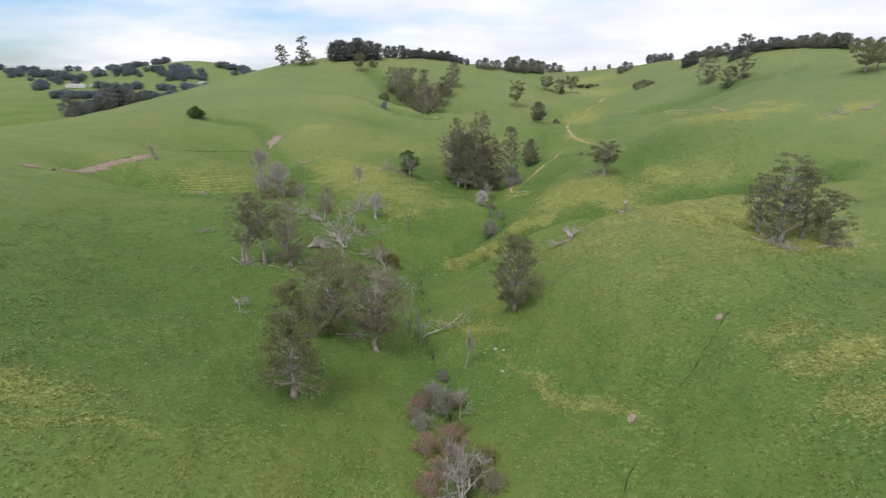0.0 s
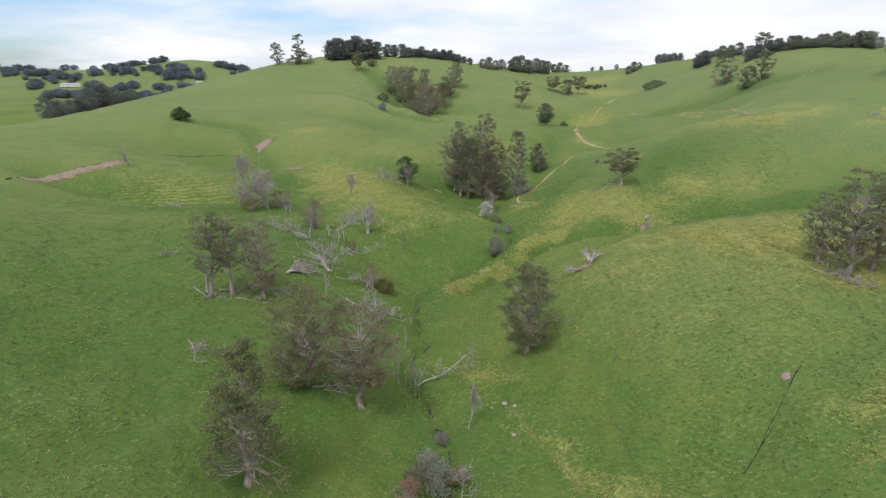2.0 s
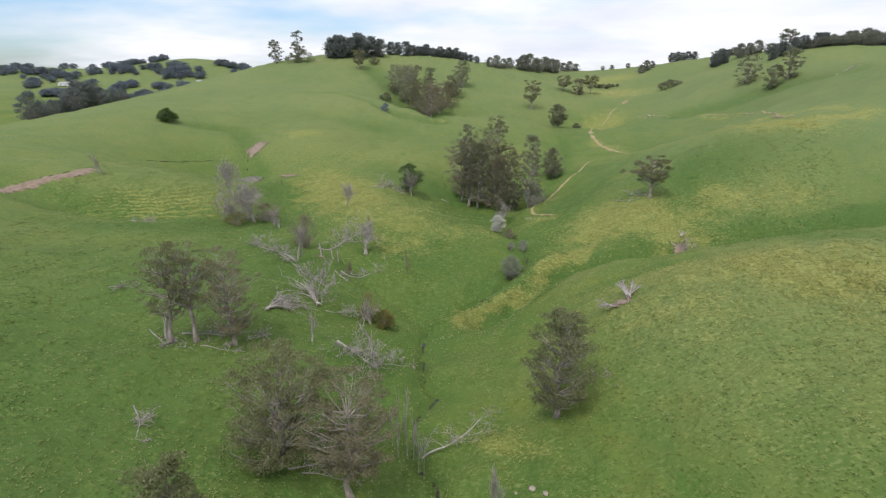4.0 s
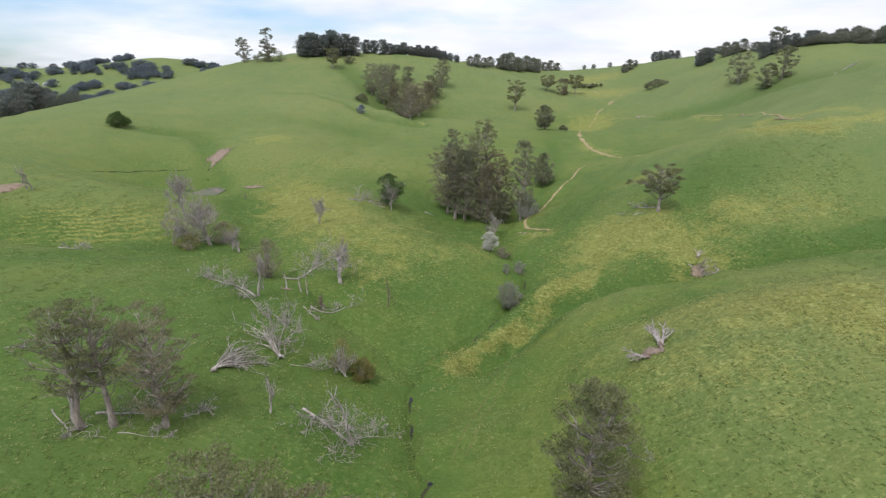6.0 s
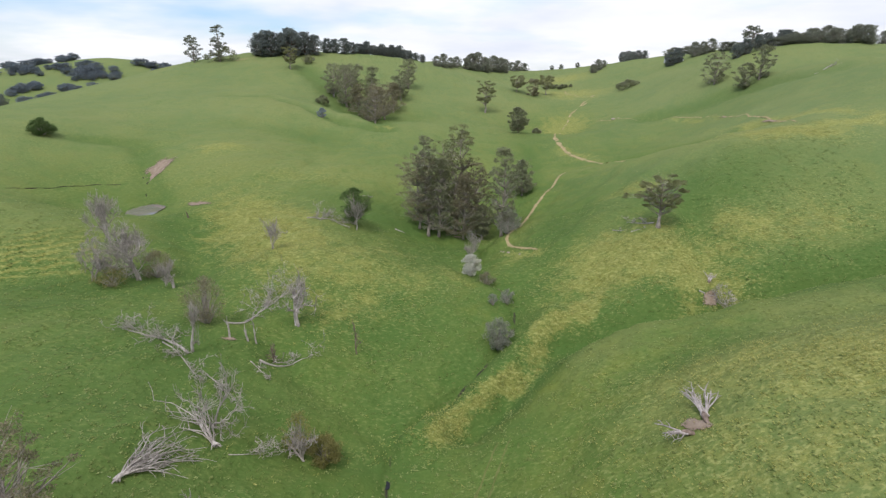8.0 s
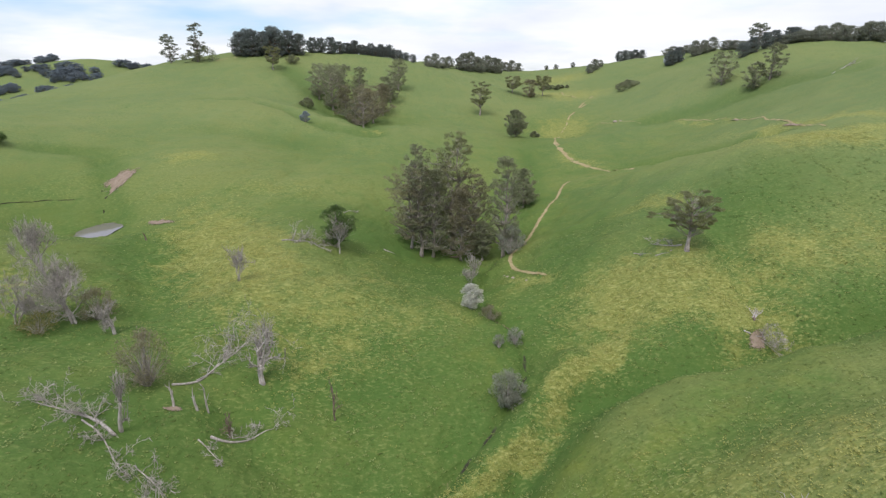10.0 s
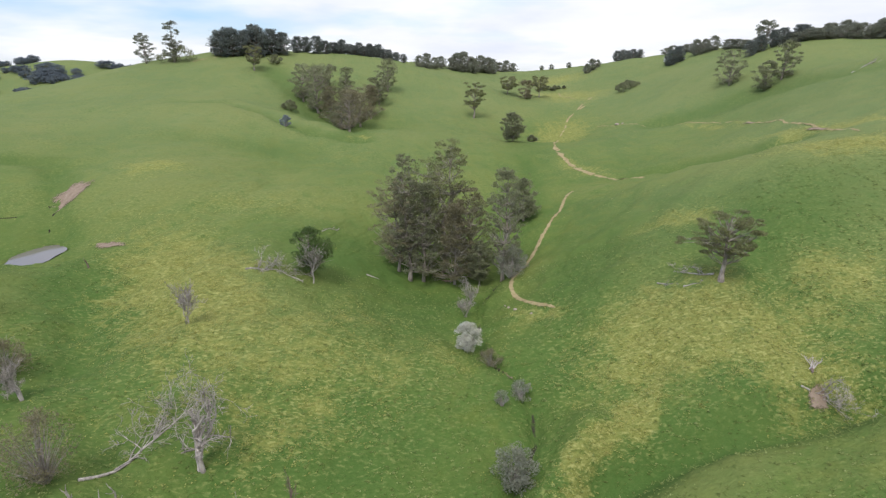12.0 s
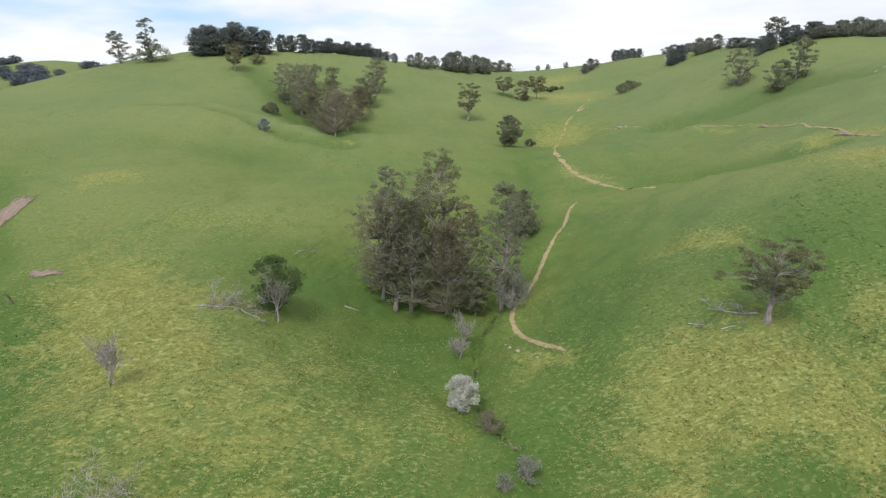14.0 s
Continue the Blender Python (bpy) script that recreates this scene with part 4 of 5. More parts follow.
def fallen_tree(ax, ay, bx, by, r, label, seed, crown=0.0, levels=4, forks=3, name="fallen_tree", rise=0.0, limbs=5):
    """A dead trunk on the ground from its butt a to its top b, with what is left of its limbs."""
    rng = np.random.default_rng(seed)
    n = 10
    k = np.linspace(0, 1, n)
    px, py = ax + (bx - ax) * k, ay + (by - ay) * k
    bend = 0.04 * math.hypot(bx - ax, by - ay) * np.sin(k * 5 + seed)
    long = math.hypot(bx - ax, by - ay)
    px, py = px - bend * (by - ay) / long, py + bend * (bx - ax) / long
    rad = 0.66 * r * (1 - 0.72 * k)
    pz = surface(px, py) + rad * 0.6 + rise * k
    ob = thing(name, ax, ay, label, "fallen tree")
    origin = np.array(ob.location)
    path = np.stack([px, py, pz], 1) - origin
    # a plane that the limbs rest on
    fx, fy = np.concatenate([px, px + 3, px - 3]), np.concatenate([py, py - 3, py + 3])
    lie = np.linalg.lstsq(np.stack([fx - ax, fy - ay, np.ones(30)], 1), surface(fx, fy) - origin[2], rcond=None)[0]
    trunk = Wood()
    trunk.tube(np.concatenate([[path[0] + (path[0] - path[1]) * 0.02], path, [path[-1] * 1.001 + (0, 0, 0.01)]]), np.concatenate([[0.02], rad, [0.01]]), 9)
    ahead = path[-1] - path[0]
    ahead /= np.linalg.norm(ahead)

    def branch(tw, p, d, length, rr, level):
        pts, q, dd = [p], p, d
        for _ in range(3):
            dd = dd + rng.normal(0, 0.25, 3)
            dd /= np.linalg.norm(dd)
            q = q + dd * length / 3
            pts.append(q)
        pts = np.array(pts)
        low = pts[:, 0] * lie[0] + pts[:, 1] * lie[1] + lie[2]
        pts[:, 2] = np.maximum(pts[:, 2], low + 0.03)
        tw.tube(pts, np.maximum(np.linspace(rr, rr * 0.4, 4), 0.022), 4)
        if level < levels:
            for _ in range(forks):
                e = dd * 0.7 + rng.normal(0, 0.55, 3)
                branch(tw, pts[int(rng.integers(1, 4))], e / np.linalg.norm(e), length * rng.uniform(0.45, 0.75), rr * 0.5, level + 1)

    for _ in range(round(limbs * 1.7)):
        i = int(rng.integers(2, n))
        e = ahead * rng.uniform(0.5, 1.1) + rng.normal(0, 0.5, 3)
        e[2] = abs(e[2]) * 0.7
        tw = Wood()
        branch(tw, path[i], e / np.linalg.norm(e), max(0.8, crown) * rng.uniform(0.7, 1.5), min(0.11, rad[i] * 0.55), 1)
        part("limb", tw.mesh("limb", m_dead), ob)
    part("trunk", trunk.mesh("trunk", m_dead), ob)
    return ob


def fallen_crown(ax, ay, bx, by, label, seed, limbs=26, fan=0.5, rise=2.2, thick=0.16):
    """A dead crown lying on its side: long limbs that fan out from the butt a towards b."""
    rng = np.random.default_rng(seed)
    ob = thing("fallen_tree", ax, ay, label, "fallen tree")
    origin, reach, head = np.array(ob.location), math.hypot(bx - ax, by - ay), math.atan2(by - ay, bx - ax)
    butt = Wood()
    butt.tube([(-0.6 * math.cos(head), -0.6 * math.sin(head), 0.25), (0, 0, 0.45), (0.9 * math.cos(head), 0.9 * math.sin(head), 0.5)], [0.34, 0.3, 0.16], 9)
    for _ in range(5):
        a = head + math.pi + rng.uniform(-1.2, 1.2)
        butt.tube([(0, 0, 0.35), (0.6 * math.cos(a), 0.6 * math.sin(a), rng.uniform(0.1, 0.7)), (1.2 * math.cos(a), 1.2 * math.sin(a), rng.uniform(0.0, 0.6))], [0.16, 0.1, 0.03], 5)
    part("trunk", butt.mesh("trunk", m_dead), ob)
    for _ in range(limbs):
        a, long = head + rng.normal(0, fan * 0.5), reach * rng.uniform(0.5, 1.05)
        k = np.linspace(0, 1, 6)
        swing = rng.normal(0, 0.22) * k**2
        px, py = long * k * np.cos(a + swing), long * k * np.sin(a + swing)
        high = rng.uniform(0.1, 1.0) * rise * np.sin(k * rng.uniform(1.4, 2.8))
        pz = surface(ax + px, ay + py) - origin[2] + np.maximum(0.08, 0.4 * (1 - k) + high)
        path = np.stack([px, py, pz], 1)
        path[2:] += rng.normal(0, 0.05 * reach, (4, 3)) * (1, 1, 0.35)
        r = thick * rng.uniform(0.5, 1.0)
        limb = Wood()
        limb.tube(path, np.linspace(r, 0.03, 6), 5)
        for _ in range(int(rng.integers(2, 6))):
            i = int(rng.integers(2, 6))
            d = path[i] - path[i - 1]
            d = d / np.linalg.norm(d) + rng.normal(0, 0.45, 3)
            q = path[i] + d * rng.uniform(0.5, 1.6)
            limb.tube([path[i], (path[i] + q) / 2 + rng.normal(0, 0.08, 3), q], [0.045, 0.032, 0.02], 4)
        part("limb", limb.mesh("limb", m_dead), ob)
    return ob


def root_mass(x, y, size, label, seed, turn=0.0, fan=0.55, lift=0.8, roots=10):
    """A torn-up stump: a fan of grey roots that sweep one way from a lump of earth and wood."""
    rng = np.random.default_rng(seed)
    ob = thing("upturned_stump", x, y, label, "tree stump", turn=turn)
    core = Wood()
    core.tube([(-0.22 * size, 0, 0.0), (-0.12 * size, 0, 0.08 * size), (0.02 * size, 0, 0.12 * size), (0.16 * size, 0.02, 0.14 * size), (0.24 * size, 0.04, 0.15 * size)], [0.03 * size, 0.07 * size, 0.09 * size, 0.07 * size, 0.03 * size], 9)
    for k in range(roots):
        a = rng.normal(0, fan)
        out = np.array([math.cos(a), math.sin(a), 0.0])
        long = size * rng.uniform(0.55, 1.0)
        up = lift * rng.uniform(0.35, 1.0)
        p = [np.array([0.05 * size, rng.normal(0, 0.06 * size), 0.10 * size])]
        for q in (0.3, 0.55, 0.8, 1.0):
            p.append(out * long * q + np.array([0, 0, max(0.03, 0.1 * size + long * up * q * (1.15 - 0.35 * q))]) + rng.normal(0, 0.025 * size, 3) * (1, 1, 0.5))
        r = size * rng.uniform(0.014, 0.036)
        root = Wood()
        root.tube(p, [r * 1.2, r, r * 0.8, r * 0.55, 0.014], 6)
        for _ in range(3):
            i = int(rng.integers(2, 4))
            e = p[i] + (p[i + 1] - p[i]) * 1.1 + rng.normal(0, 0.12 * size, 3)
            root.tube([p[i], (p[i] + e) / 2 + rng.normal(0, 0.03 * size, 3), e], [r * 0.6, r * 0.42, 0.012], 5)
        part("root", root.mesh("root", m_root), ob)
    part("stump", core.mesh("stump", m_brown_bark), ob)
    return ob


def rock(x, y, size, label, seed):
    """A low weathered stone, half sunk in the turf."""
    rng = np.random.default_rng(seed)
    bm = bmesh.new()
    bmesh.ops.create_icosphere(bm, subdivisions=2, radius=size)
    for v in bm.verts:
        v.co *= 1 + 0.28 * noise.noise(v.co * (1.4 / size) + Vector(rng.uniform(0, 20, 3)))
        v.co.z *= 0.55
    me = bpy.data.meshes.new("rock")
    bm.to_mesh(me)
    bm.free()
    me.materials.append(m_rock)
    ob = new("rock", me)
    ob.location, ob.rotation_euler = (x, y, at(x, y) + 0.12 * size), (0, 0, rng.uniform(0, 6))
    return tagged(ob, label, "rock", "pale stones in the pasture")


def shrub(x, y, h, w, label, seed, leaves, name="shrub", per=70, leaf=0.16, clumps=45, twiggy=True, group="", category="shrub", base=0.12, wood=None):
    rng = np.random.default_rng(seed)
    ob = thing(name, x, y, label, category, group)
    stems, centres = [Wood() for _ in range(5)], []
    for _ in range(clumps):
        a, k = rng.uniform(0, math.tau), rng.uniform(0, 1)
        rad = w * math.sqrt(max(0.05, 1 - (2 * k - 0.85) ** 2)) * rng.uniform(0.15, 1.0) ** 0.5
        c = np.array([rad * math.cos(a), rad * math.sin(a), h * (base + (0.95 - base) * k)])
        centres.append(c)
        if twiggy:
            stems[int(a / math.tau * 5) % 5].tube([(c[0] * 0.05, c[1] * 0.05, -0.3), c * (0.45, 0.45, 0.55) + rng.normal(0, 0.05 * w, 3), c * 1.04], [0.03 + 0.006 * h, 0.02 + 0.003 * h, 0.01], 4)
    for b in stems:
        if b.n:
            part("stem", b.mesh("stem", wood or m_twig), ob)
    v, f = foliage(rng, centres, np.full(len(centres), 0.24 * w + 0.12), per, leaf, 0.8, 0.0)
    part("crown", raw_mesh("crown", v, f, leaves), ob)
    return ob


def spread(proto, rows, wide=1.0, sink=0.0):
    """More of a kind: x, y, how many times as tall, turn."""
    for x, y, k, turn in rows:
        copy_thing(proto, Matrix.Translation((x, y, at(x, y) - sink * k)) @ pose(0, 0, 0, 0, 0, turn) @ Matrix.Diagonal((k * wide, k * wide, k, 1)))


# ---- gums and dead trees round the lower creek ----
G1 = "gum trees of the lower creek"
leafy_tree(-25.2, 81.4, 21.0, 6.6, "tall olive-green gum tree with a pale trunk foot", 11, base=0.08, style="skirt", clumps=85, per=125, leaf=0.23, puff=0.155, flat=0.5, group=G1, bare=6, gaps=0.02)
leafy_tree(-24.5, 108.6, 18.8, 8.2, "broad olive-green gum tree with dense foliage", 12, base=0.08, style="round", clumps=105, per=135, leaf=0.23, puff=0.15, flat=0.5, gaps=0.05, group=G1, stems=2, bare=5)
leafy_tree(-14.0, 106.3, 20.0, 6.6, "brownish gum tree on a straight grey trunk", 13, leaves=m_leaf_brown, base=0.27, style="oval", clumps=90, per=110, leaf=0.22, puff=0.15, flat=0.5, gaps=0.08, group=G1, bare=5)
leafy_tree(-47.6, 128.5, 18.8, 4.7, "sparse gum tree with a thick leaning trunk", 14, base=0.34, style="oval", clumps=58, per=80, leaf=0.18, puff=0.14, group=G1, bare=10, lean=0.12, thick=0.024, gaps=0.1, flat=0.42)
leafy_tree(-43.8, 128.9, 18.4, 4.4, "sparse gum tree with a flat-topped crown", 15, base=0.38, style="oval", clumps=54, per=80, leaf=0.18, puff=0.14, group=G1, bare=10, lean=0.08, thick=0.024, gaps=0.1, flat=0.42)
leafy_tree(-38.0, 130.3, 18.0, 5.0, "brownish gum tree with tiered branches", 16, leaves=m_leaf_brown, base=0.16, style="oval", clumps=84, per=82, leaf=0.18, puff=0.14, gaps=0.08, flat=0.42, group=G1, bare=9)
leafy_tree(17.0, 122.0, 19.3, 6.0, "gum tree with an upright olive-brown crown", 17, base=0.14, style="oval", clumps=110, per=110, leaf=0.22, puff=0.16, flat=0.5, group=G1, bare=4, gaps=0.0)

G2 = "gum trees on the flowering spur"
leafy_tree(75.9, 119.9, 20.6, 5.8, "tall dark gum tree with layered crown", 21, leaves=m_leaf_gum, base=0.18, style="oval", clumps=80, per=85, puff=0.16, flat=0.4, leaf=0.23, group=G2, gaps=0.06)
leafy_tree(73.5, 124.6, 14.6, 4.2, "dark gum tree leaning over pale dead branches", 22, base=0.2, clumps=50, per=60, flat=0.4, gaps=0.1, leaf=0.23, group=G2)
leafy_tree(81.8, 121.4, 16.4, 5.2, "dark gum tree with an open crown", 23, base=0.18, style="oval", clumps=58, per=82, puff=0.16, flat=0.4, leaf=0.23, group=G2, gaps=0.06)
leafy_tree(86.5, 119.2, 12.2, 5.0, "low spreading dark gum tree", 24, base=0.15, style="oval", clumps=52, per=78, puff=0.16, flat=0.4, leaf=0.23, group=G2, gaps=0.06)
fallen_tree(70.5, 121.5, 76, 118, 0.22, "pale dead branches lying under gum trees", 25, crown=2.5, limbs=6)
fallen_tree(83, 117.5, 90, 117, 0.18, "bleached fallen limb at the edge of shade", 26, crown=2.0, limbs=5)
leafy_tree(65.2, 223.4, 14.2, 6.0, "lone gum tree with a flat dark umbrella crown", 27, leaves=m_leaf_gum, base=0.36, style="umbrella", clumps=64, per=190, flat=0.36, outlier=(-8.3, -0.5, 8.6), leaf=0.2, gaps=0.16, thick=0.035, puff=0.15)

# bleached dead trees and fallen timber left of the creek
D1 = "dead trees by the lower creek"
dead_tree(2.6, 67.4, 9.4, 4.8, "bare grey dead tree with a fan of twigs", 31, stems=4, upright=0.6, levels=3, forks=5, thick=0.022, group=D1)
dead_tree(4.8, 105.6, 10.2, 2.1, "thin grey dead sapling beside the creek", 32, upright=1.2, levels=3, forks=5, thick=0.012, mat=m_twig, group=D1)
dead_tree(3.2, 90.7, 7.6, 2.2, "thin grey dead sapling with fine twigs", 33, upright=1.0, levels=3, forks=5, thick=0.014, mat=m_twig, group=D1)
for i, (x, y, h) in enumerate(((-8.4, 116.4, 12.4), (-7.1, 117.4, 13.2), (-5.2, 115.2, 9.5), (-9.6, 119.1, 8.2), (-6.2, 118.3, 9.0), (-4.4, 116.2, 7.5))):
    dead_tree(x, y, h, 0.7, "slim pale dead sapling pole by the creek", 40 + i, upright=1.6, levels=2, forks=4, thick=0.0085, crook=0.08, group=D1)
dead_tree(-62.0, 211.6, 15.5, 6.6, "wide bare grey tree with dense twigs", 51, stems=3, levels=4, forks=5, thick=0.017, mat=m_dead, upright=0.8)
dead_tree(-74.0, 226.2, 14.5, 5.0, "tall bare pale tree with rising limbs", 52, levels=4, forks=5, thick=0.017, stems=2, mat=m_dead, upright=1.0)
dead_tree(-71.1, 210.3, 11.5, 4.4, "bare grey tree with drooping twigs", 53, levels=4, forks=5, thick=0.017, stems=2, mat=m_dead, upright=0.3)
dead_tree(-53.0, 206.9, 7.7, 2.6, "small bare grey tree with thin twigs", 54, levels=4, forks=4, stems=2, mat=m_dead)
dead_tree(-39.1, 176.8, 10.0, 2.6, "pale standing dead trunk with broken limbs", 55, levels=3, forks=5, upright=0.9, group=D1)
dead_tree(-29.7, 156.8, 11.5, 5.2, "pale dead tree with a fan of forked limbs", 256, levels=3, forks=4, stems=3, upright=0.6, thick=0.014, group=D1)
dead_tree(-26.5, 137.9, 7.3, 1.7, "small pale dead tree with crooked limbs", 57, levels=3, forks=3, crook=0.4, group=D1)
dead_tree(-14.1, 136.1, 12.3, 4.4, "pale dead tree with sparse bent limbs", 58, levels=3, forks=3, crook=0.32, thick=0.02, group=D1)
dead_tree(-23.9, 192.6, 12.0, 4.4, "grey dead tree with a dense twiggy crown", 59, levels=3, forks=4, stems=3, upright=0.8, group=D1)
dead_tree(-12.1, 186.6, 7.5, 1.3, "thin dark dead snag in the grass", 60, levels=2, forks=4, mat=m_brown_bark, upright=0.9, thick=0.02)
dead_tree(-34.5, 224.4, 8.6, 2.9, "slender bare grey sapling among flowers", 61, levels=3, forks=5, stems=3, mat=m_dead, upright=1.1, thick=0.014)
dead_tree(-117.4, 227.7, 7.6, 3.2, "bare grey tree beside a trodden bank", 62, levels=4, forks=4, mat=m_twig)
dead_tree(-49.4, 129.7, 5.6, 0.7, "broken bleached dead trunk, hollow at the top", 63, levels=1, forks=2, thick=0.06, group=D1)
dead_tree(-34.8, 183.5, 4.4, 0.8, "short broken grey snag on bare earth", 64, levels=1, forks=2, thick=0.05, group=D1)
dead_tree(-31.7, 183.9, 3.8, 0.6, "short broken dead trunk standing upright", 65, levels=1, forks=2, thick=0.06, group=D1)
dead_tree(-30.4, 184.6, 5.7, 1.1, "leaning broken dead limb", 66, levels=1, forks=2, thick=0.03, group=D1)
dead_tree(-26.9, 181.7, 4.5, 1.3, "small tangled dead shrub with dark twigs", 67, stems=3, levels=3, forks=3, mat=m_brown_bark, group=D1)
dead_tree(20.3, 250.5, 7.6, 2.8, "bare grey poplar-like sapling clump", 68, stems=4, levels=3, forks=4, mat=m_twig, upright=1.5, thick=0.012)
dead_tree(18.6, 244.5, 5.0, 2.4, "bare grey saplings above the creek bank", 69, stems=4, levels=3, forks=4, mat=m_twig, upright=1.5, thick=0.012)
dead_tree(9.3, 272.5, 32.0, 3.2, "tall pale dead gum standing above the grove", 70, levels=3, forks=3, upright=1.2, thick=0.012)

fallen_tree(-4.6, 117.6, 5.2, 122.5, 0.26, "bleached trunk leaning over the creek bed", 71, crown=2.2, rise=2.8, limbs=5)
fallen_tree(-36.7, 189.0, -27.5, 203.5, 0.32, "long grey fallen trunk with a splayed crown", 72, crown=4.5, limbs=11, levels=4)
fallen_tree(-29.0, 180.0, -21.0, 183.2, 0.34, "grey fallen log with splintered limbs", 73, crown=1.8, limbs=5)
fallen_tree(-29.0, 246.8, -17.8, 244.6, 0.3, "fallen grey branches lying in yellow flowers", 74, crown=2.4, limbs=9)
fallen_tree(65.0, 225.5, 60.5, 231.0, 0.3, "grey fallen limb under the lone gum", 75, crown=1.5, limbs=3)
fallen_tree(-3.8, 262.4, -0.6, 263.0, 0.28, "short grey log lying on green grass", 76, limbs=0)
fallen_tree(210.0, 362.4, 218.5, 361.3, 0.45, "pale fallen log on the high pasture", 77, crown=1.5, limbs=3)
fallen_tree(-39.2, 175.8, -51.0, 181.2, 0.36, "grey fallen trunk with many bare branches", 78, crown=2.6, limbs=10)
fallen_crown(-36.2, 143.8, -31.5, 151.5, "heap of bleached fallen limbs fanned from one butt", 79, limbs=36, fan=0.5, rise=1.7, thick=0.12)
fallen_crown(-28.8, 153.0, -34.9, 158.6, "uprooted pale tree lying on its branches", 80, limbs=16, fan=0.5, rise=2.0, thick=0.1)
fallen_tree(-23.0, 108.0, -15.4, 112.6, 0.2, "long pale dead limb lying between gums", 81, crown=1.4, limbs=3)
fallen_tree(-21.0, 107.8, -14.8, 109.4, 0.15, "crooked pale fallen limb on the grass", 82, crown=1.6, limbs=4)
fallen_tree(-47.5, 131.2, -39.8, 131.8, 0.26, "fallen grey limbs behind two gum trunks", 83, crown=2.2, limbs=6)
fallen_tree(-42.5, 127.2, -37.0, 128.4, 0.11, "thin bleached branch lying in grass", 84, crown=1.2, limbs=3)
fallen_tree(-36.8, 132.6, -33.8, 135.6, 0.1, "thin pale forked branch on grass", 85, crown=1.2, limbs=4)
fallen_tree(-52.5, 131.0, -47.6, 126.2, 0.16, "crooked bleached branch beside a broken trunk", 86, crown=2.0, limbs=4)
fallen_tree(-46.0, 113.0, -42.0, 106.0, 0.16, "crooked bleached dead branch in the pasture", 87, crown=1.6, limbs=5)
fallen_tree(-22.4, 140.8, -14.5, 137.0, 0.34, "fallen grey trunk with a mat of splayed limbs", 88, crown=3.0, limbs=12)
fallen_tree(-14.0, 137.4, -8.8, 142.0, 0.14, "long curved pale limb reaching over grass", 89, crown=1.5, limbs=3)
fallen_tree(24.0, 129.2, 25.6, 125.0, 0.12, "pale dead branch lying on the spur", 90, crown=1.0, limbs=2)
fallen_tree(63.8, 198.3, 70.2, 196.0, 0.24, "grey dead tree fallen on bare earth", 91, crown=2.2, limbs=7)
fallen_tree(55.4, 229.2, 57.8, 227.4, 0.22, "short weathered log in yellow flowers", 92, limbs=1, crown=0.8)
fallen_tree(58.8, 225.4, 61.6, 224.6, 0.2, "short weathered log on the slope", 93, limbs=1, crown=0.8)
fallen_tree(-44.0, 177.6, -36.0, 170.0, 0.2, "scattered pale broken branches", 94, crown=2.0, limbs=7)
fallen_tree(-70, 216, -64, 214, 0.26, "pale fallen limb under bare trees", 95, crown=1.8, limbs=4)
fallen_tree(168, 247, 173, 249, 0.2, "grey fallen branches on the upper slope", 96, crown=2.4, limbs=6)
fallen_tree(-27.0, 152.5, -22.5, 156.0, 0.12, "thin broken branches in the grass", 280, crown=1.6, limbs=4)
fallen_tree(-35.0, 171.0, -30.0, 166.5, 0.14, "thin pale broken branches in the grass", 281, crown=1.8, limbs=5)
fallen_tree(-92.0, 196.0, -88.0, 197.0, 0.2, "small pile of pale branches on the slope", 282, crown=1.6, limbs=5)
fallen_tree(-66.0, 142.0, -62.0, 143.4, 0.12, "small pale dead branch in the grass", 283, crown=1.4, limbs=4)
root_mass(35.0, 146.4, 4.6, "upturned grey stump with a tall fan of forked roots", 97, turn=82, fan=0.5, lift=0.75, roots=16)
root_mass(32.4, 145.2, 4.2, "broken grey stump half with long trailing roots", 98, turn=172, fan=0.35, lift=0.16, roots=9)
root_mass(67.2, 200.5, 2.6, "small upturned grey stump with roots", 99, turn=60, roots=8)

dead_tree(-66.2, 257.5, 2.6, 0.6, "dark broken stump standing in the grass", 300, levels=1, forks=2, thick=0.09, mat=m_brown_bark)
fallen_tree(-16.0, 280.0, -12.2, 284.5, 0.2, "short grey log on the green slope", 301, crown=0.8, limbs=2)
fallen_tree(-30.2, 178.4, -26.2, 175.6, 0.16, "pale broken limb lying in the grass", 302, crown=1.2, limbs=3)
for x, y, size in ((11.6, 109.9, 0.75), (13.2, 108.4, 0.6), (9.3, 110.2, 0.35), (12.4, 102.6, 0.55), (28.5, 244.4, 0.55), (29.3, 241.4, 0.7), (28.2, 246.6, 0.4), (31.6, 236.6, 0.45)):
    rock(x, y, 0.7 * size, "pale stone half sunk in the turf", int(x * 31 + y))
for x, y, size in ((138.2, 440.6, 1.3), (140.6, 438.2, 0.9)):
    rock(x, y, size, "white stone beside the stock track", int(x + y))

# shrubs along the creek
S1 = "shrubs along the creek"
shrub(15.7, 224.9, 6.0, 2.7, "rounded shrub covered in white blossom", 101, m_blossom, "flowering_shrub", per=110, leaf=0.15, clumps=60)
shrub(16.9, 192.6, 7.2, 3.2, "bare grey-leaved shrub over the creek", 102, m_leaf_grey, per=80, clumps=60, leaf=0.15, group=S1)
shrub(22.5, 210.3, 3.6, 2.0, "small grey twiggy shrub on the bank", 103, m_leaf_grey, per=45, clumps=35, leaf=0.13, group=S1)
shrub(18.6, 207.0, 3.0, 1.2, "thin grey shrub in the creek bed", 104, m_leaf_grey, per=30, clumps=25, leaf=0.13, group=S1)
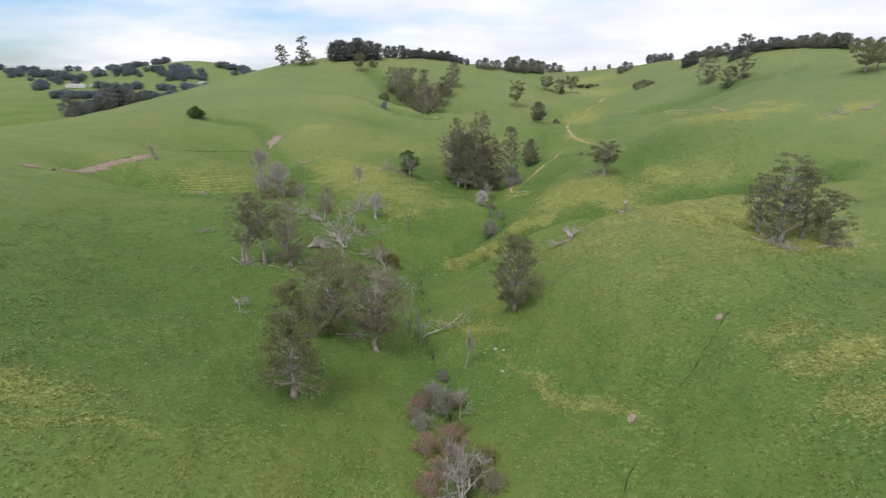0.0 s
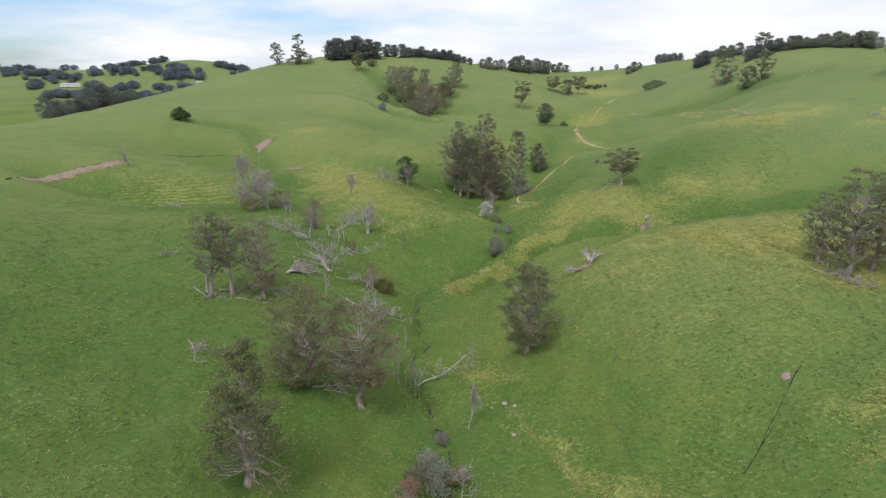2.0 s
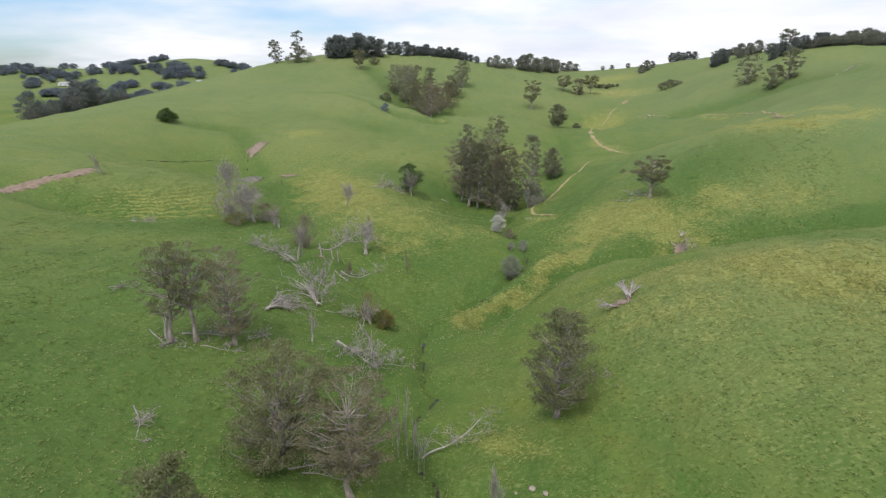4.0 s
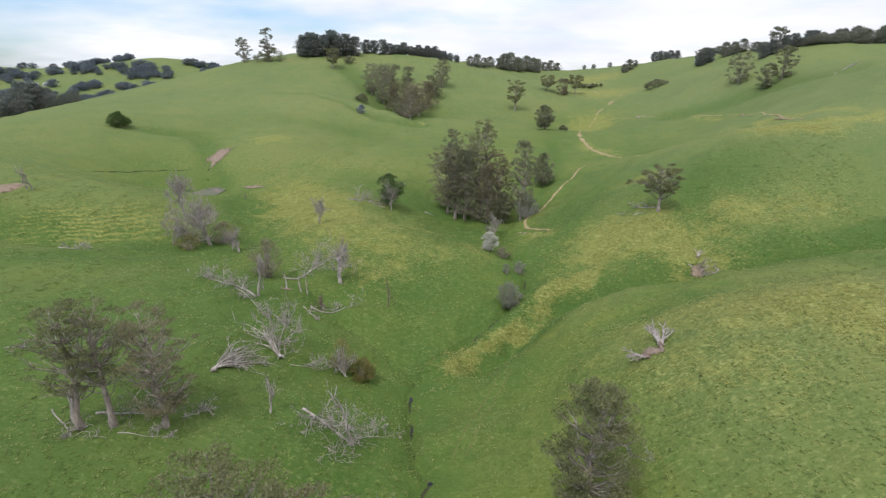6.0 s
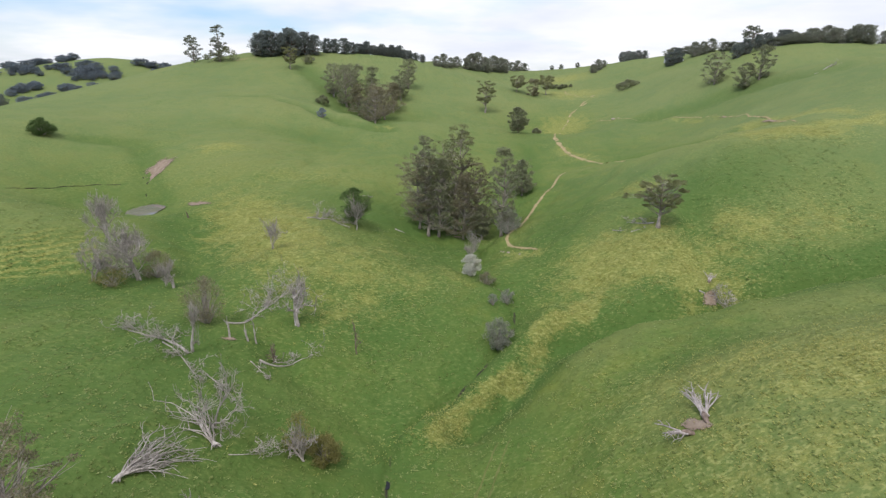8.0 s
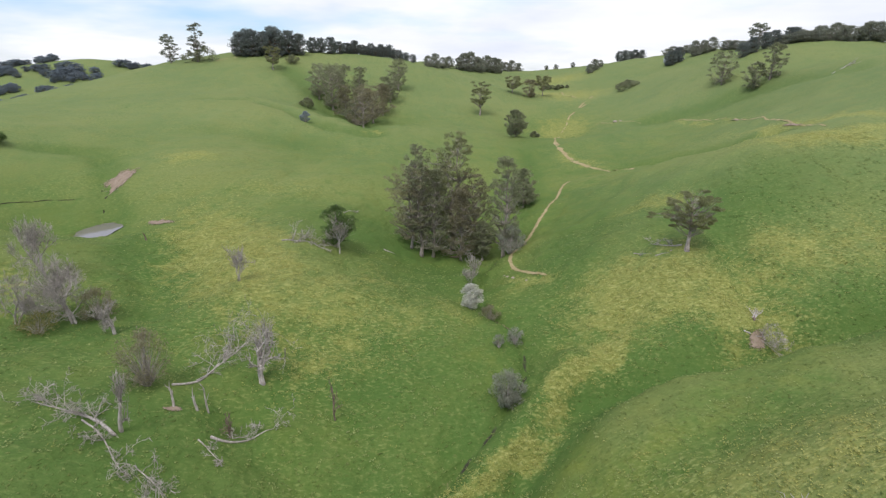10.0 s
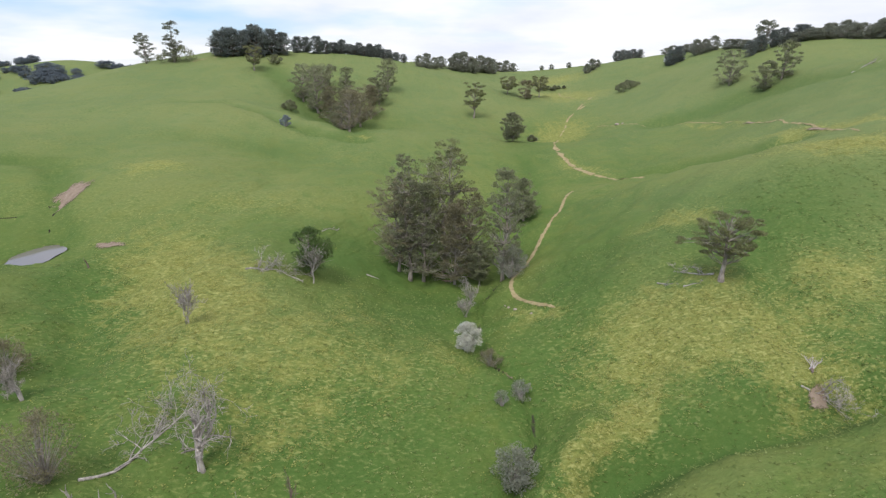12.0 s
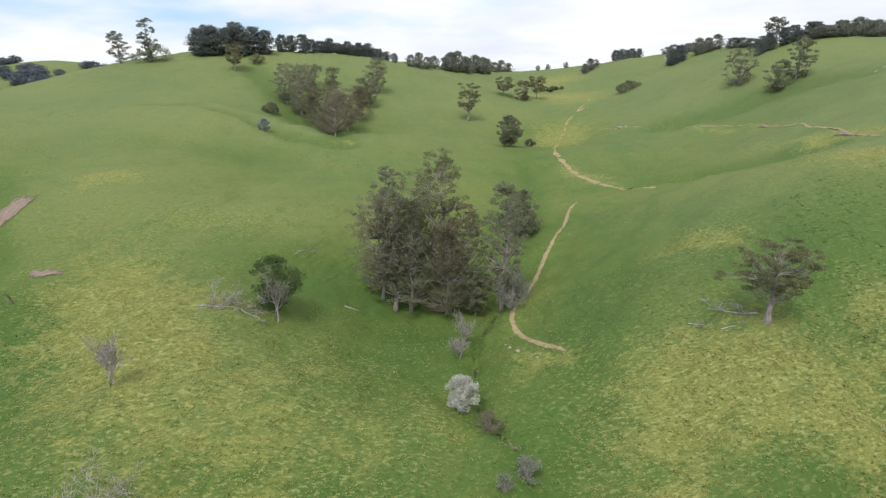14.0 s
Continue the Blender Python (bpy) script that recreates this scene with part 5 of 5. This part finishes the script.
shrub(19.3, 219.9, 3.7, 2.4, "low brownish twiggy shrub on the bank", 105, m_leaf_brown, per=40, clumps=40, leaf=0.14, group=S1)
shrub(-15.4, 158.4, 4.0, 2.6, "rounded olive-brown shrub in the grass", 106, m_leaf_olive, per=90, clumps=60, leaf=0.15)
shrub(-18.8, 158.6, 6.5, 2.6, "half-dead olive shrub with bare grey stems", 107, m_leaf_olive, per=26, clumps=50, leaf=0.15)
dead_tree(-18.2, 157.0, 6.4, 2.8, "tangle of bare grey stems behind a shrub", 108, stems=4, levels=3, forks=4, mat=m_twig, upright=0.3)
shrub(-40.4, 189.0, 9.6, 4.3, "large round half-bare brownish shrub", 109, m_leaf_brown, per=42, clumps=90, leaf=0.16)
shrub(1.0, 78.7, 5.6, 3.2, "rusty-brown bare-twigged shrub beside the creek", 110, m_leaf_rust, per=60, clumps=60, leaf=0.12, group=S1)
shrub(-5.0, 87.6, 3.2, 2.3, "low rusty-pink twiggy shrub on the bank", 111, m_leaf_rust, per=55, clumps=45, leaf=0.12, group=S1)
shrub(-0.4, 92.1, 4.0, 3.4, "grey-green scrub filling the creek bed", 112, m_leaf_grey, per=50, clumps=60, leaf=0.14, group=S1)
shrub(4.6, 73.0, 4.0, 2.4, "olive-brown scrub beside a dead tree", 113, m_leaf_brown, per=55, clumps=45, leaf=0.14, group=S1)
shrub(-0.8, 72.0, 3.6, 1.8, "rusty-brown scrub below the creek bank", 114, m_leaf_rust, per=50, clumps=35, leaf=0.12, group=S1)
shrub(-2.2, 97.6, 2.4, 2.2, "low dry grey-brown scrub on the bank", 115, m_leaf_grey, per=40, clumps=35, leaf=0.12, group=S1)
for i, (x, y, h, w, leafs, txt) in enumerate((
    (-1.6, 95.2, 2.6, 2.4, m_leaf_grey, "low grey-brown scrub in the creek bed"), (2.6, 94.7, 3.0, 1.9, m_leaf_olive, "olive scrub on the creek bank"), (-3.6, 92.5, 2.2, 2.2, m_leaf_brown, "low brown scrub on the creek bank"),
    (-3.4, 84.2, 3.0, 2.4, m_leaf_grey, "low grey-brown scrub in the creek bed"), (2.8, 85.2, 2.6, 2.4, m_leaf_olive, "olive scrub on the creek bank"), (-2.6, 77.0, 3.4, 2.4, m_leaf_rust, "rusty scrub beside the creek"),
    (6.6, 76.7, 3.0, 2.6, m_leaf_olive, "olive scrub on the creek bank"), (7.5, 70.3, 3.4, 2.6, m_leaf_brown, "low brown scrub on the creek bank"), (-2.4, 66.7, 3.4, 2.4, m_leaf_rust, "rusty scrub beside the creek"), (0.2, 104.4, 2.0, 1.6, m_leaf_grey, "low grey-brown scrub in the creek bed"))):
    shrub(x, y, h, w, txt, 320 + i, leafs, per=46, clumps=42, leaf=0.13, group=S1)
shrub(-40.6, 395.0, 5.0, 2.6, "pale blue-green round shrub on the hillside", 116, m_leaf_blue_haze, per=60, clumps=35, leaf=0.25)
shrub(33.0, 261.5, 9.0, 3.8, "grey-green scrubby saplings in the gully", 117, m_leaf_grey, per=45, clumps=60, leaf=0.18, group=S1)
shrub(36.5, 268.0, 6.0, 3.0, "grey-green scrub at the gully edge", 118, m_leaf_grey, per=40, clumps=45, leaf=0.18, group=S1)
shrub(-58.6, 213.8, 6.2, 3.6, "dark-leaved shrub under bare trees", 119, m_leaf_brown, per=45, clumps=60, leaf=0.16)
shrub(-66.0, 207.5, 4.2, 3.6, "low green-brown shrub under bare trees", 120, m_leaf_olive, per=40, clumps=45, leaf=0.16)
shrub(-138.9, 320.0, 6.0, 4.8, "round dark green shrub alone on the hillside", 121, m_leaf_green, per=90, clumps=60, leaf=0.3)

# ---- the grove in the gully ----
G3 = "gum trees of the gully grove"
for i, (x, y, h, w, leafs, style, txt) in enumerate((
    (7.4, 268.2, 34.0, 4.6, m_leaf_dark, "oval", "tall dark gum tree in a dense grove"),
    (4.6, 271.3, 26.0, 7.2, m_leaf_brown, "umbrella", "brownish gum tree at the edge of the grove"),
    (11.0, 268.4, 27.5, 6.6, m_leaf_dark, "skirt", "dense dark gum tree with foliage to the ground"),
    (17.2, 273.5, 37.0, 6.4, m_leaf_gum, "oval", "tallest gum tree of the grove"),
    (19.2, 267.0, 22.5, 7.0, m_leaf_brown, "skirt", "brown-tinged gum tree in the grove front"),
    (24.2, 270.4, 26.0, 5.6, m_leaf_brown, "oval", "brownish gum tree beside the gully"),
    (12.8, 280.0, 30.0, 7.4, m_leaf_gum, "umbrella", "tall olive gum tree behind the grove"),
    (32.0, 266.0, 31.0, 5.8, m_leaf_dark, "oval", "dark upright gum tree beside the gully scrub"),
    (25.5, 264.5, 12.0, 4.0, m_leaf_dark, "round", "small dark tree at the grove's foot"),
)):
    leafy_tree(x, y, h, w, txt, 130 + i, leaves=leafs, base=0.10 if style == "skirt" else 0.15, style=style, clumps=108, per=74, leaf=0.28, puff=0.155, flat=0.55, group=G3, gaps=0.1, thick=0.014, bare=5)
leafy_tree(49.0, 310.0, 15.0, 6.0, "dark spreading tree below the track", 140, leaves=m_leaf_dark, base=0.1, style="round", clumps=70, per=60, leaf=0.42)
leafy_tree(-15.7, 248.8, 10.8, 5.0, "round dark bush-like tree with bare pale stem", 141, leaves=m_leaf_green, base=0.12, style="round", clumps=75, per=85, leaf=0.26, bare=0)
dead_tree(-15.0, 245.6, 9.4, 3.0, "bare pale stem in front of a dark tree", 142, levels=3, forks=6, upright=0.9, thick=0.018)
leafy_tree(68.2, 406.0, 14.0, 6.4, "dense dark round-crowned tree in the gully", 143, leaves=m_leaf_dark, base=0.06, style="round", clumps=80, per=60, leaf=0.5)

# ---- trees of the upper hillside ----
G4 = "gum trees of the upper gully"
for i, (x, y, h, w, leafs) in enumerate((
    (-41.4, 473.0, 21.5, 7.4, m_leaf_dark), (-32.2, 463.8, 26.0, 7.8, m_leaf_dark), (-24.0, 455.0, 20.0, 8.2, m_leaf_brown), (-13.4, 425.0, 22.0, 8.4, m_leaf_brown), (-8.0, 445.0, 22.0, 8.0, m_leaf_brown),
    (-2.1, 462.0, 20.0, 8.4, m_leaf_brown), (8.8, 497.0, 20.0, 7.2, m_leaf_dark), (-29.7, 485.7, 15.0, 8.0, m_leaf_dark), (-16.4, 473.2, 22.0, 8.5, m_leaf_dark), (-18.0, 440.0, 16.0, 6.5, m_leaf_dark), (3.0, 480.0, 16, 6.5, m_leaf_dark))):
    leafy_tree(x, y, h, w, "brown-green gum tree in a hillside gully grove", 150 + i, whole=True, leaves=leafs, base=0.12, style=("oval", "umbrella", "skirt")[i % 3], clumps=100, per=46, leaf=0.36, gaps=0.0, flat=0.5, group=G4)
H1 = "scattered hillside gums"
for i, (x, y, h, w, style, leafs) in enumerate((
    (60.7, 475.6, 22.0, 6.8, "umbrella", m_leaf_gum), (95.5, 534.3, 12.5, 7.2, "umbrella", m_leaf_gum), (107.1, 528.6, 12.5, 6.6, "oval", m_leaf_brown), (119.1, 534.8, 15.0, 6.6, "umbrella", m_leaf_gum),
    (196.7, 430.0, 19.0, 8.0, "oval", m_leaf_dark), (200.0, 404.0, 14.0, 7.6, "round", m_leaf_dark), (207.5, 403.0, 19.5, 7.0, "oval", m_leaf_dark), (214.6, 295.3, 15.6, 8.8, "umbrella", m_leaf_gum),
    (224.0, 300.0, 13.0, 7.5, "umbrella", m_leaf_dark), (-71.7, 495.1, 14.5, 4.8, "umbrella", m_leaf_gum), (-145.0, 527.0, 19.0, 6.5, "oval", m_leaf_haze), (-123.0, 513.0, 24.0, 7.0, "oval", m_leaf_haze))):
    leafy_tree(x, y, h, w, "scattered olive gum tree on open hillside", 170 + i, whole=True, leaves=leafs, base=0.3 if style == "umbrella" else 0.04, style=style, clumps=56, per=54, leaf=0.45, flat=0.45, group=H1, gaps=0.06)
for i, (x, y, h, w) in enumerate(((-118.0, 513.5, 9.0, 8.0), (-128.0, 517.0, 6.0, 7.0), (-61.0, 510.0, 5.0, 4.5), (178.0, 527.0, 6.0, 5.0), (186.0, 536.0, 7.0, 5.5), (194.0, 545.0, 4.5, 6.0), (88.0, 440.0, 5.0, 3.0), (-46, 448, 5, 4), (145, 607, 3.0, 2.5), (152, 607, 3.2, 2.5))):
    shrub(x, y, h, w, "dark rounded shrub on the open hillside", 190 + i, m_leaf_dark, per=40, clumps=35, leaf=0.45, twiggy=False, group="hillside shrubs")

# ---- pines and gums along the skyline ----
pine = leafy_tree(-98.0, 526.0, 16.0, 6.6, "dense dark conifer on the ridge top", 201, whole=True, wood=m_brown_bark, leaves=m_leaf_pine, name="pine_tree", group="ridge conifers", base=0.02, style="oval", clumps=130, per=50, leaf=0.45, puff=0.25)
spread(pine, [(-90, 524, 1.05, 40), (-82, 527, 0.95, 90), (-74, 524, 1.12, 200), (-66, 530, 1.0, 260), (-59, 530, 0.85, 310), (-94, 532, 1.0, 15), (-78, 534, 1.1, 75), (-52, 550, 0.66, 50), (-46, 553, 0.64, 120), (-39, 558, 0.72, 180),
              (-33, 560, 0.55, 220), (-22, 570, 0.62, 300), (-10, 576, 0.55, 20), (-2, 580, 0.6, 60), (5, 584, 0.6, 100), (13, 585, 0.5, 150), (24, 582, 0.4, 190)])
spread(pine, [(245, 694, 0.62, 0), (252, 696, 0.66, 60), (259, 699, 0.62, 110), (266, 702, 0.68, 200), (274, 704, 0.6, 250), (244, 585, 0.75, 30), (252, 588, 0.8, 80), (226, 458, 0.55, 140), (233, 460, 0.6, 10), (241, 458, 0.6, 70),
              (248, 460, 0.6, 130), (256, 458, 0.6, 190), (263, 462, 0.6, 250)])
spread(pine, [(-29, 569, 0.5, 58), (-25, 570, 0.5, 327), (-17, 571, 0.45, 331), (-13, 573, 0.42, 257), (-6, 576, 0.45, 263), (9, 583, 0.45, 296), (18, 583, 0.4, 79), (1, 581, 0.5, 215)], 1.35)
far_gum = leafy_tree(77, 652, 15.0, 8.5, "dark rounded gum on the far skyline", 202, whole=True, leaves=m_leaf_haze, group="skyline gums", base=0.0, style="round", clumps=110, per=40, leaf=0.5, puff=0.23)
spread(far_gum, [(84, 658, 1.1, 30), (92, 664, 0.9, 100), (102, 680, 1.0, 170), (110, 684, 0.95, 210), (70, 648, 0.7, 260), (60, 640, 0.65, 300), (36, 575, 0.55, 20), (44, 600, 0.75, 75), (52, 620, 0.6, 140), (118, 690, 0.5, 10),
                 (268, 588, 0.8, 20), (276, 590, 0.7, 90), (284, 592, 0.75, 160), (200, 655, 0.55, 30), (208, 664, 0.65, 80), (216, 672, 0.45, 160), (268, 470, 0.65, 40), (276, 474, 0.6, 130), (284, 470, 0.7, 200), (291, 474, 0.75, 260),
                 (298, 470, 0.8, 310), (305, 472, 0.75, 15)])
spread(far_gum, [(312, 468, 0.55, 70), (320, 470, 0.6, 130), (328, 468, 0.55, 190), (336, 465, 0.6, 240), (345, 462, 0.55, 300), (354, 460, 0.6, 20), (364, 456, 0.6, 80), (374, 452, 0.6, 140), (385, 448, 0.55, 200), (396, 446, 0.6, 260)])
edge_tree = leafy_tree(-226, 347, 16.0, 7.5, "dense dark gum behind the hill crest", 205, whole=True, leaves=m_leaf_pine, group="trees behind the crest", base=0.0, style="round", clumps=100, per=50, leaf=0.4, puff=0.22)
spread(edge_tree, [(-235, 365, 0.64, 281), (-233, 367, 0.47, 325), (-235, 372, 0.5, 7), (-227, 365, 0.56, 302), (-232, 377, 0.58, 137), (-231, 381, 0.61, 218), (-232, 386, 0.76, 68), (-226, 383, 0.93, 111), (-230, 394, 1.12, 154), (-231, 400, 1.12, 273), (-228, 401, 1.1, 349), (-224, 400, 0.88, 310), (-224, 407, 0.71, 277), (-226, 417, 0.57, 108), (-228, 427, 0.48, 63), (-226, 429, 0.52, 45), (-219, 422, 0.48, 10), (-222, 432, 0.44, 22)])
tall_gum = leafy_tree(238, 462, 17.0, 6.0, "tall open-crowned gum above the ridge", 203, whole=True, leaves=m_leaf_haze, group="skyline gums", base=0.45, style="umbrella", clumps=40, per=40, leaf=0.6, gaps=0.1)
spread(tall_gum, [(290, 476, 0.65, 260), (310, 476, 0.7, 10), (330, 478, 0.6, 30)], sink=3)
spread(far_gum, [(133, 728, 0.62, 20), (141, 733, 0.75, 41), (149, 736, 0.58, 76), (99, 710, 0.77, 51), (109, 721, 0.65, 47), (123, 725, 0.8, 224), (184, 750, 0.3, 159), (195, 750, 0.36, 281), (210, 736, 0.34, 126)], 1.1)
spread(far_gum, [(272, 647, 0.4, 171), (274, 637, 0.45, 349), (276, 628, 0.36, 66), (278, 621, 0.42, 46), (280, 616, 0.38, 227), (282, 608, 0.36, 292), (284, 601, 0.34, 57), (288, 575, 0.52, 276), (290, 567, 0.47, 303), (292, 559, 0.45, 11)], 1.8)
spread(far_gum, [(294, 551, 0.42, 155), (295, 545, 0.4, 290), (251, 468, 0.42, 75), (250, 460, 0.4, 197), (253, 454, 0.38, 296), (256, 451, 0.4, 130), (260, 449, 0.42, 98), (264, 448, 0.42, 272), (268, 447, 0.4, 324), (275, 448, 0.48, 298)], 1.7)
spread(far_gum, [(279, 443, 0.55, 192), (284, 442, 0.62, 310), (290, 439, 0.6, 229), (292, 436, 0.7, 352), (296, 434, 0.75, 80)], 1.2)

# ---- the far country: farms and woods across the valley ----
wood_tree = leafy_tree(-600, 1005, 13.0, 9.0, "distant woodland gum with haze blue in its leaves", 204, whole=True, leaves=m_leaf_wood_haze, name="woodland_tree", group="distant woodland", base=0.02, style="round", clumps=70, per=30, leaf=0.8, puff=0.25)
rng = random.Random(7)
rows = []
for cx, cy, rx, ry, n in ((-585, 915, 42, 14, 26), (-560, 1085, 110, 22, 34), (-680, 1030, 26, 60, 16), (-760, 1075, 60, 30, 20), (-450, 880, 30, 45, 18), (-420, 990, 70, 16, 24), (-470, 1060, 40, 18, 14), (-860, 960, 50, 50, 22),
                          (-330, 1010, 45, 25, 14), (-395, 1120, 50, 20, 14), (-640, 1160, 120, 18, 26), (-260, 930, 40, 25, 10), (-540, 990, 16, 40, 12), (-350, 860, 50, 14, 18), (-900, 1120, 120, 30, 20), (-760, 905, 20, 16, 6)):
    for _ in range(n):
        a, k = rng.uniform(0, math.tau), math.sqrt(rng.uniform(0, 1))
        rows.append((cx + rx * k * math.cos(a), cy + ry * k * math.sin(a), rng.uniform(0.5, 0.95), rng.uniform(0, 360)))
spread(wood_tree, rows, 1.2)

low_shrub = shrub(150.0, 612.0, 3.0, 2.6, "low dark shrub in a row on the rise", 340, m_leaf_dark, per=40, clumps=30, leaf=0.4, twiggy=False, group="shrub row on the rise")
spread(low_shrub, [(146, 611, 1.0, 40), (142, 611, 0.9, 80), (155, 612, 1.05, 120), (159, 613, 0.9, 200), (164, 613, 0.8, 260)])


def farmhouse(x, y, long, deep, high, turn, label):
    ob = thing("farmhouse", x, y, label, "house", sink=0.3, turn=turn)

    def block(name, lx, ly, z0, z1, mat, ridge=0.0, over=0.0, ox=0.0, oy=0.0):
        bm = bmesh.new()
        a, b = lx / 2 + over, ly / 2 + over
        low = [bm.verts.new((ox + sx * a, oy + sy * b, z0)) for sx, sy in ((-1, -1), (1, -1), (1, 1), (-1, 1))]
        if ridge:
            top = [bm.verts.new((ox + sx * a * 0.8, oy, z0 + ridge)) for sx in (-1, 1)]
            for f in ((low[0], low[1], top[1], top[0]), (low[2], low[3], top[0], top[1]), (low[1], low[2], top[1]), (low[3], low[0], top[0])):
                bm.faces.new(f)
            bm.faces.new(low[::-1])
        else:
            top = [bm.verts.new((v.co.x, v.co.y, z1)) for v in low]
            for k in range(4):
                bm.faces.new((low[k], low[(k + 1) % 4], top[(k + 1) % 4], top[k]))
            bm.faces.new(top)
            bm.faces.new(low[::-1])
        me = bpy.data.meshes.new(name)
        bm.to_mesh(me)
        bm.free()
        me.materials.append(mat)
        return part(name, me, ob)

    block("wall", long, deep, 0, high, m_wall)
    block("roof", long, deep, high + 0.01, 0, m_roof, ridge=1.8, over=0.6)
    for k in range(4):
        block("window", 1.4, 0.12, 1.0, 2.2, m_mud, ox=-long * 0.36 + k * long * 0.24, oy=-deep / 2 - 0.04)


farmhouse(-640, 1005, 30, 10, 4.6, 15, "long white farmhouse with a pale iron roof")
farmhouse(-612, 1012, 12, 7, 3.2, 20, "small white farm shed beside trees")
farmhouse(-430, 1030, 10, 7, 3.2, 0, "small white farm shed on a distant slope")
farmhouse(251, 592, 16, 6, 3.0, 10, "low pale farm shed behind skyline trees")


# ---- what covers the ground: tufts, weeds and flowers ----
def blades(rng, x, y, size, tall, n, lean=0.6, z=None):
    """n narrow leaves from each spot, as one field of triangles."""
    m = len(x)
    z = surface(x, y) if z is None else z
    a = rng.uniform(0, math.tau, (m, n))
    s = size[:, None] * rng.uniform(0.6, 1.3, (m, n))
    t = tall[:, None] * rng.uniform(0.6, 1.3, (m, n))
    ca, sa = np.cos(a), np.sin(a)
    w = s * 0.32
    foot = np.stack([np.broadcast_to(x[:, None], a.shape), np.broadcast_to(y[:, None], a.shape), np.broadcast_to(z[:, None] - 0.03, a.shape)], -1)
    side = np.stack([-sa * w, ca * w, 0 * w], -1)
    tip = foot + np.stack([ca * s * lean, sa * s * lean, t], -1)
    v = np.stack([foot - side, foot + side, tip], 2).reshape(-1, 3)
    return v, np.arange(len(v)).reshape(-1, 3)


def heads(rng, x, y, size, tall, n, spread_out):
    """n small flat flower heads round each spot."""
    m = len(x)
    z = surface(x, y)
    px = x[:, None] + rng.normal(0, 1, (m, n)) * spread_out
    py = y[:, None] + rng.normal(0, 1, (m, n)) * spread_out
    pz = z[:, None] + tall * rng.uniform(0.6, 1.2, (m, n))
    a, s = rng.uniform(0, math.tau, (m, n)), size * rng.uniform(0.6, 1.4, (m, n))
    v = []
    for k in range(3):
        q = a + k * math.tau / 3
        v.append(np.stack([px + s * np.cos(q), py + s * np.sin(q), pz + 0.3 * s * np.cos(q + a)], -1))
    v = np.stack(v, 2).reshape(-1, 3)
    return v, np.arange(len(v)).reshape(-1, 3)


field = np.random.default_rng(5)


def strewn(n, near=34, far=262, half=0.62, keep=None):
    """Spots on the slopes that lie along the valley, thinner with distance."""
    y = near + (far - near) * field.uniform(0, 1, n) ** 1.25
    x = field.uniform(-1, 1, n) * (38 + half * (y - 20) * 0.55 + 20)
    ok = np.hypot((x - POND[0]) / POND[3], (y - POND[1]) / POND[4]) > 1.25
    ok &= field.uniform(0, 1, n) < np.clip((y - near) / 24, 0, 1)
    if keep is not None:
        ok &= field.uniform(0, 1, n) < keep(x, y)
    return x[ok], y[ok]


x, y = strewn(60000)
v, f = blades(field, x, y, field.uniform(0.2, 0.5, len(x)), field.uniform(0.04, 0.12, len(x)), 4, 0.9)
tagged(new("grass_tufts", raw_mesh("grass_tufts", v, f, m_tuft)), "uneven green grass tufts over the pasture", "grass", kind="stuff")


def clump(x, y):
    return np.clip(0.5 + 0.9 * np.sin(x * 0.31 + 2 * np.sin(y * 0.11)) * np.sin(y * 0.27 + 1.7 * np.sin(x * 0.09)), 0.08, 1)


x, y = strewn(34000, keep=clump)
v, f = heads(field, x, y, 0.13, 0.06, 5, 0.2)
tagged(new("pale_weeds", raw_mesh("pale_weeds", v, f, m_weed)), "pale flat thistle and weed rosettes in grass", "weeds", kind="stuff")
def rows_along(x, y):
    """Flower rows that keep to the little treads along the slopes."""
    z = land(x, y)
    much = 0.18 + np.clip(1.4 * swell(x, y, (-90, 216, 22, 8, 28, 1.0)), 0, 1)
    return np.clip(0.75 - 0.25 * much + 0.65 * much * np.sin(z * 6.5 + 1.8 * np.sin(x * 0.13) + 1.5 * np.sin(y * 0.17)), 0.03, 1)


x, y = strewn(230000, far=300, keep=lambda x, y: np.clip(flowers(x, y) ** 1.5 + 0.006, 0, 1) * np.clip(clump(x * 1.9, y * 1.9) + 0.3, 0, 1) * rows_along(x, y))
v, f = heads(field, x, y, 0.125, 0.09, 6, 0.5)
tagged(new("yellow_flowers", raw_mesh("yellow_flowers", v, f, m_flower)), "drifts of small yellow flowers in grass", "flowers", kind="stuff")
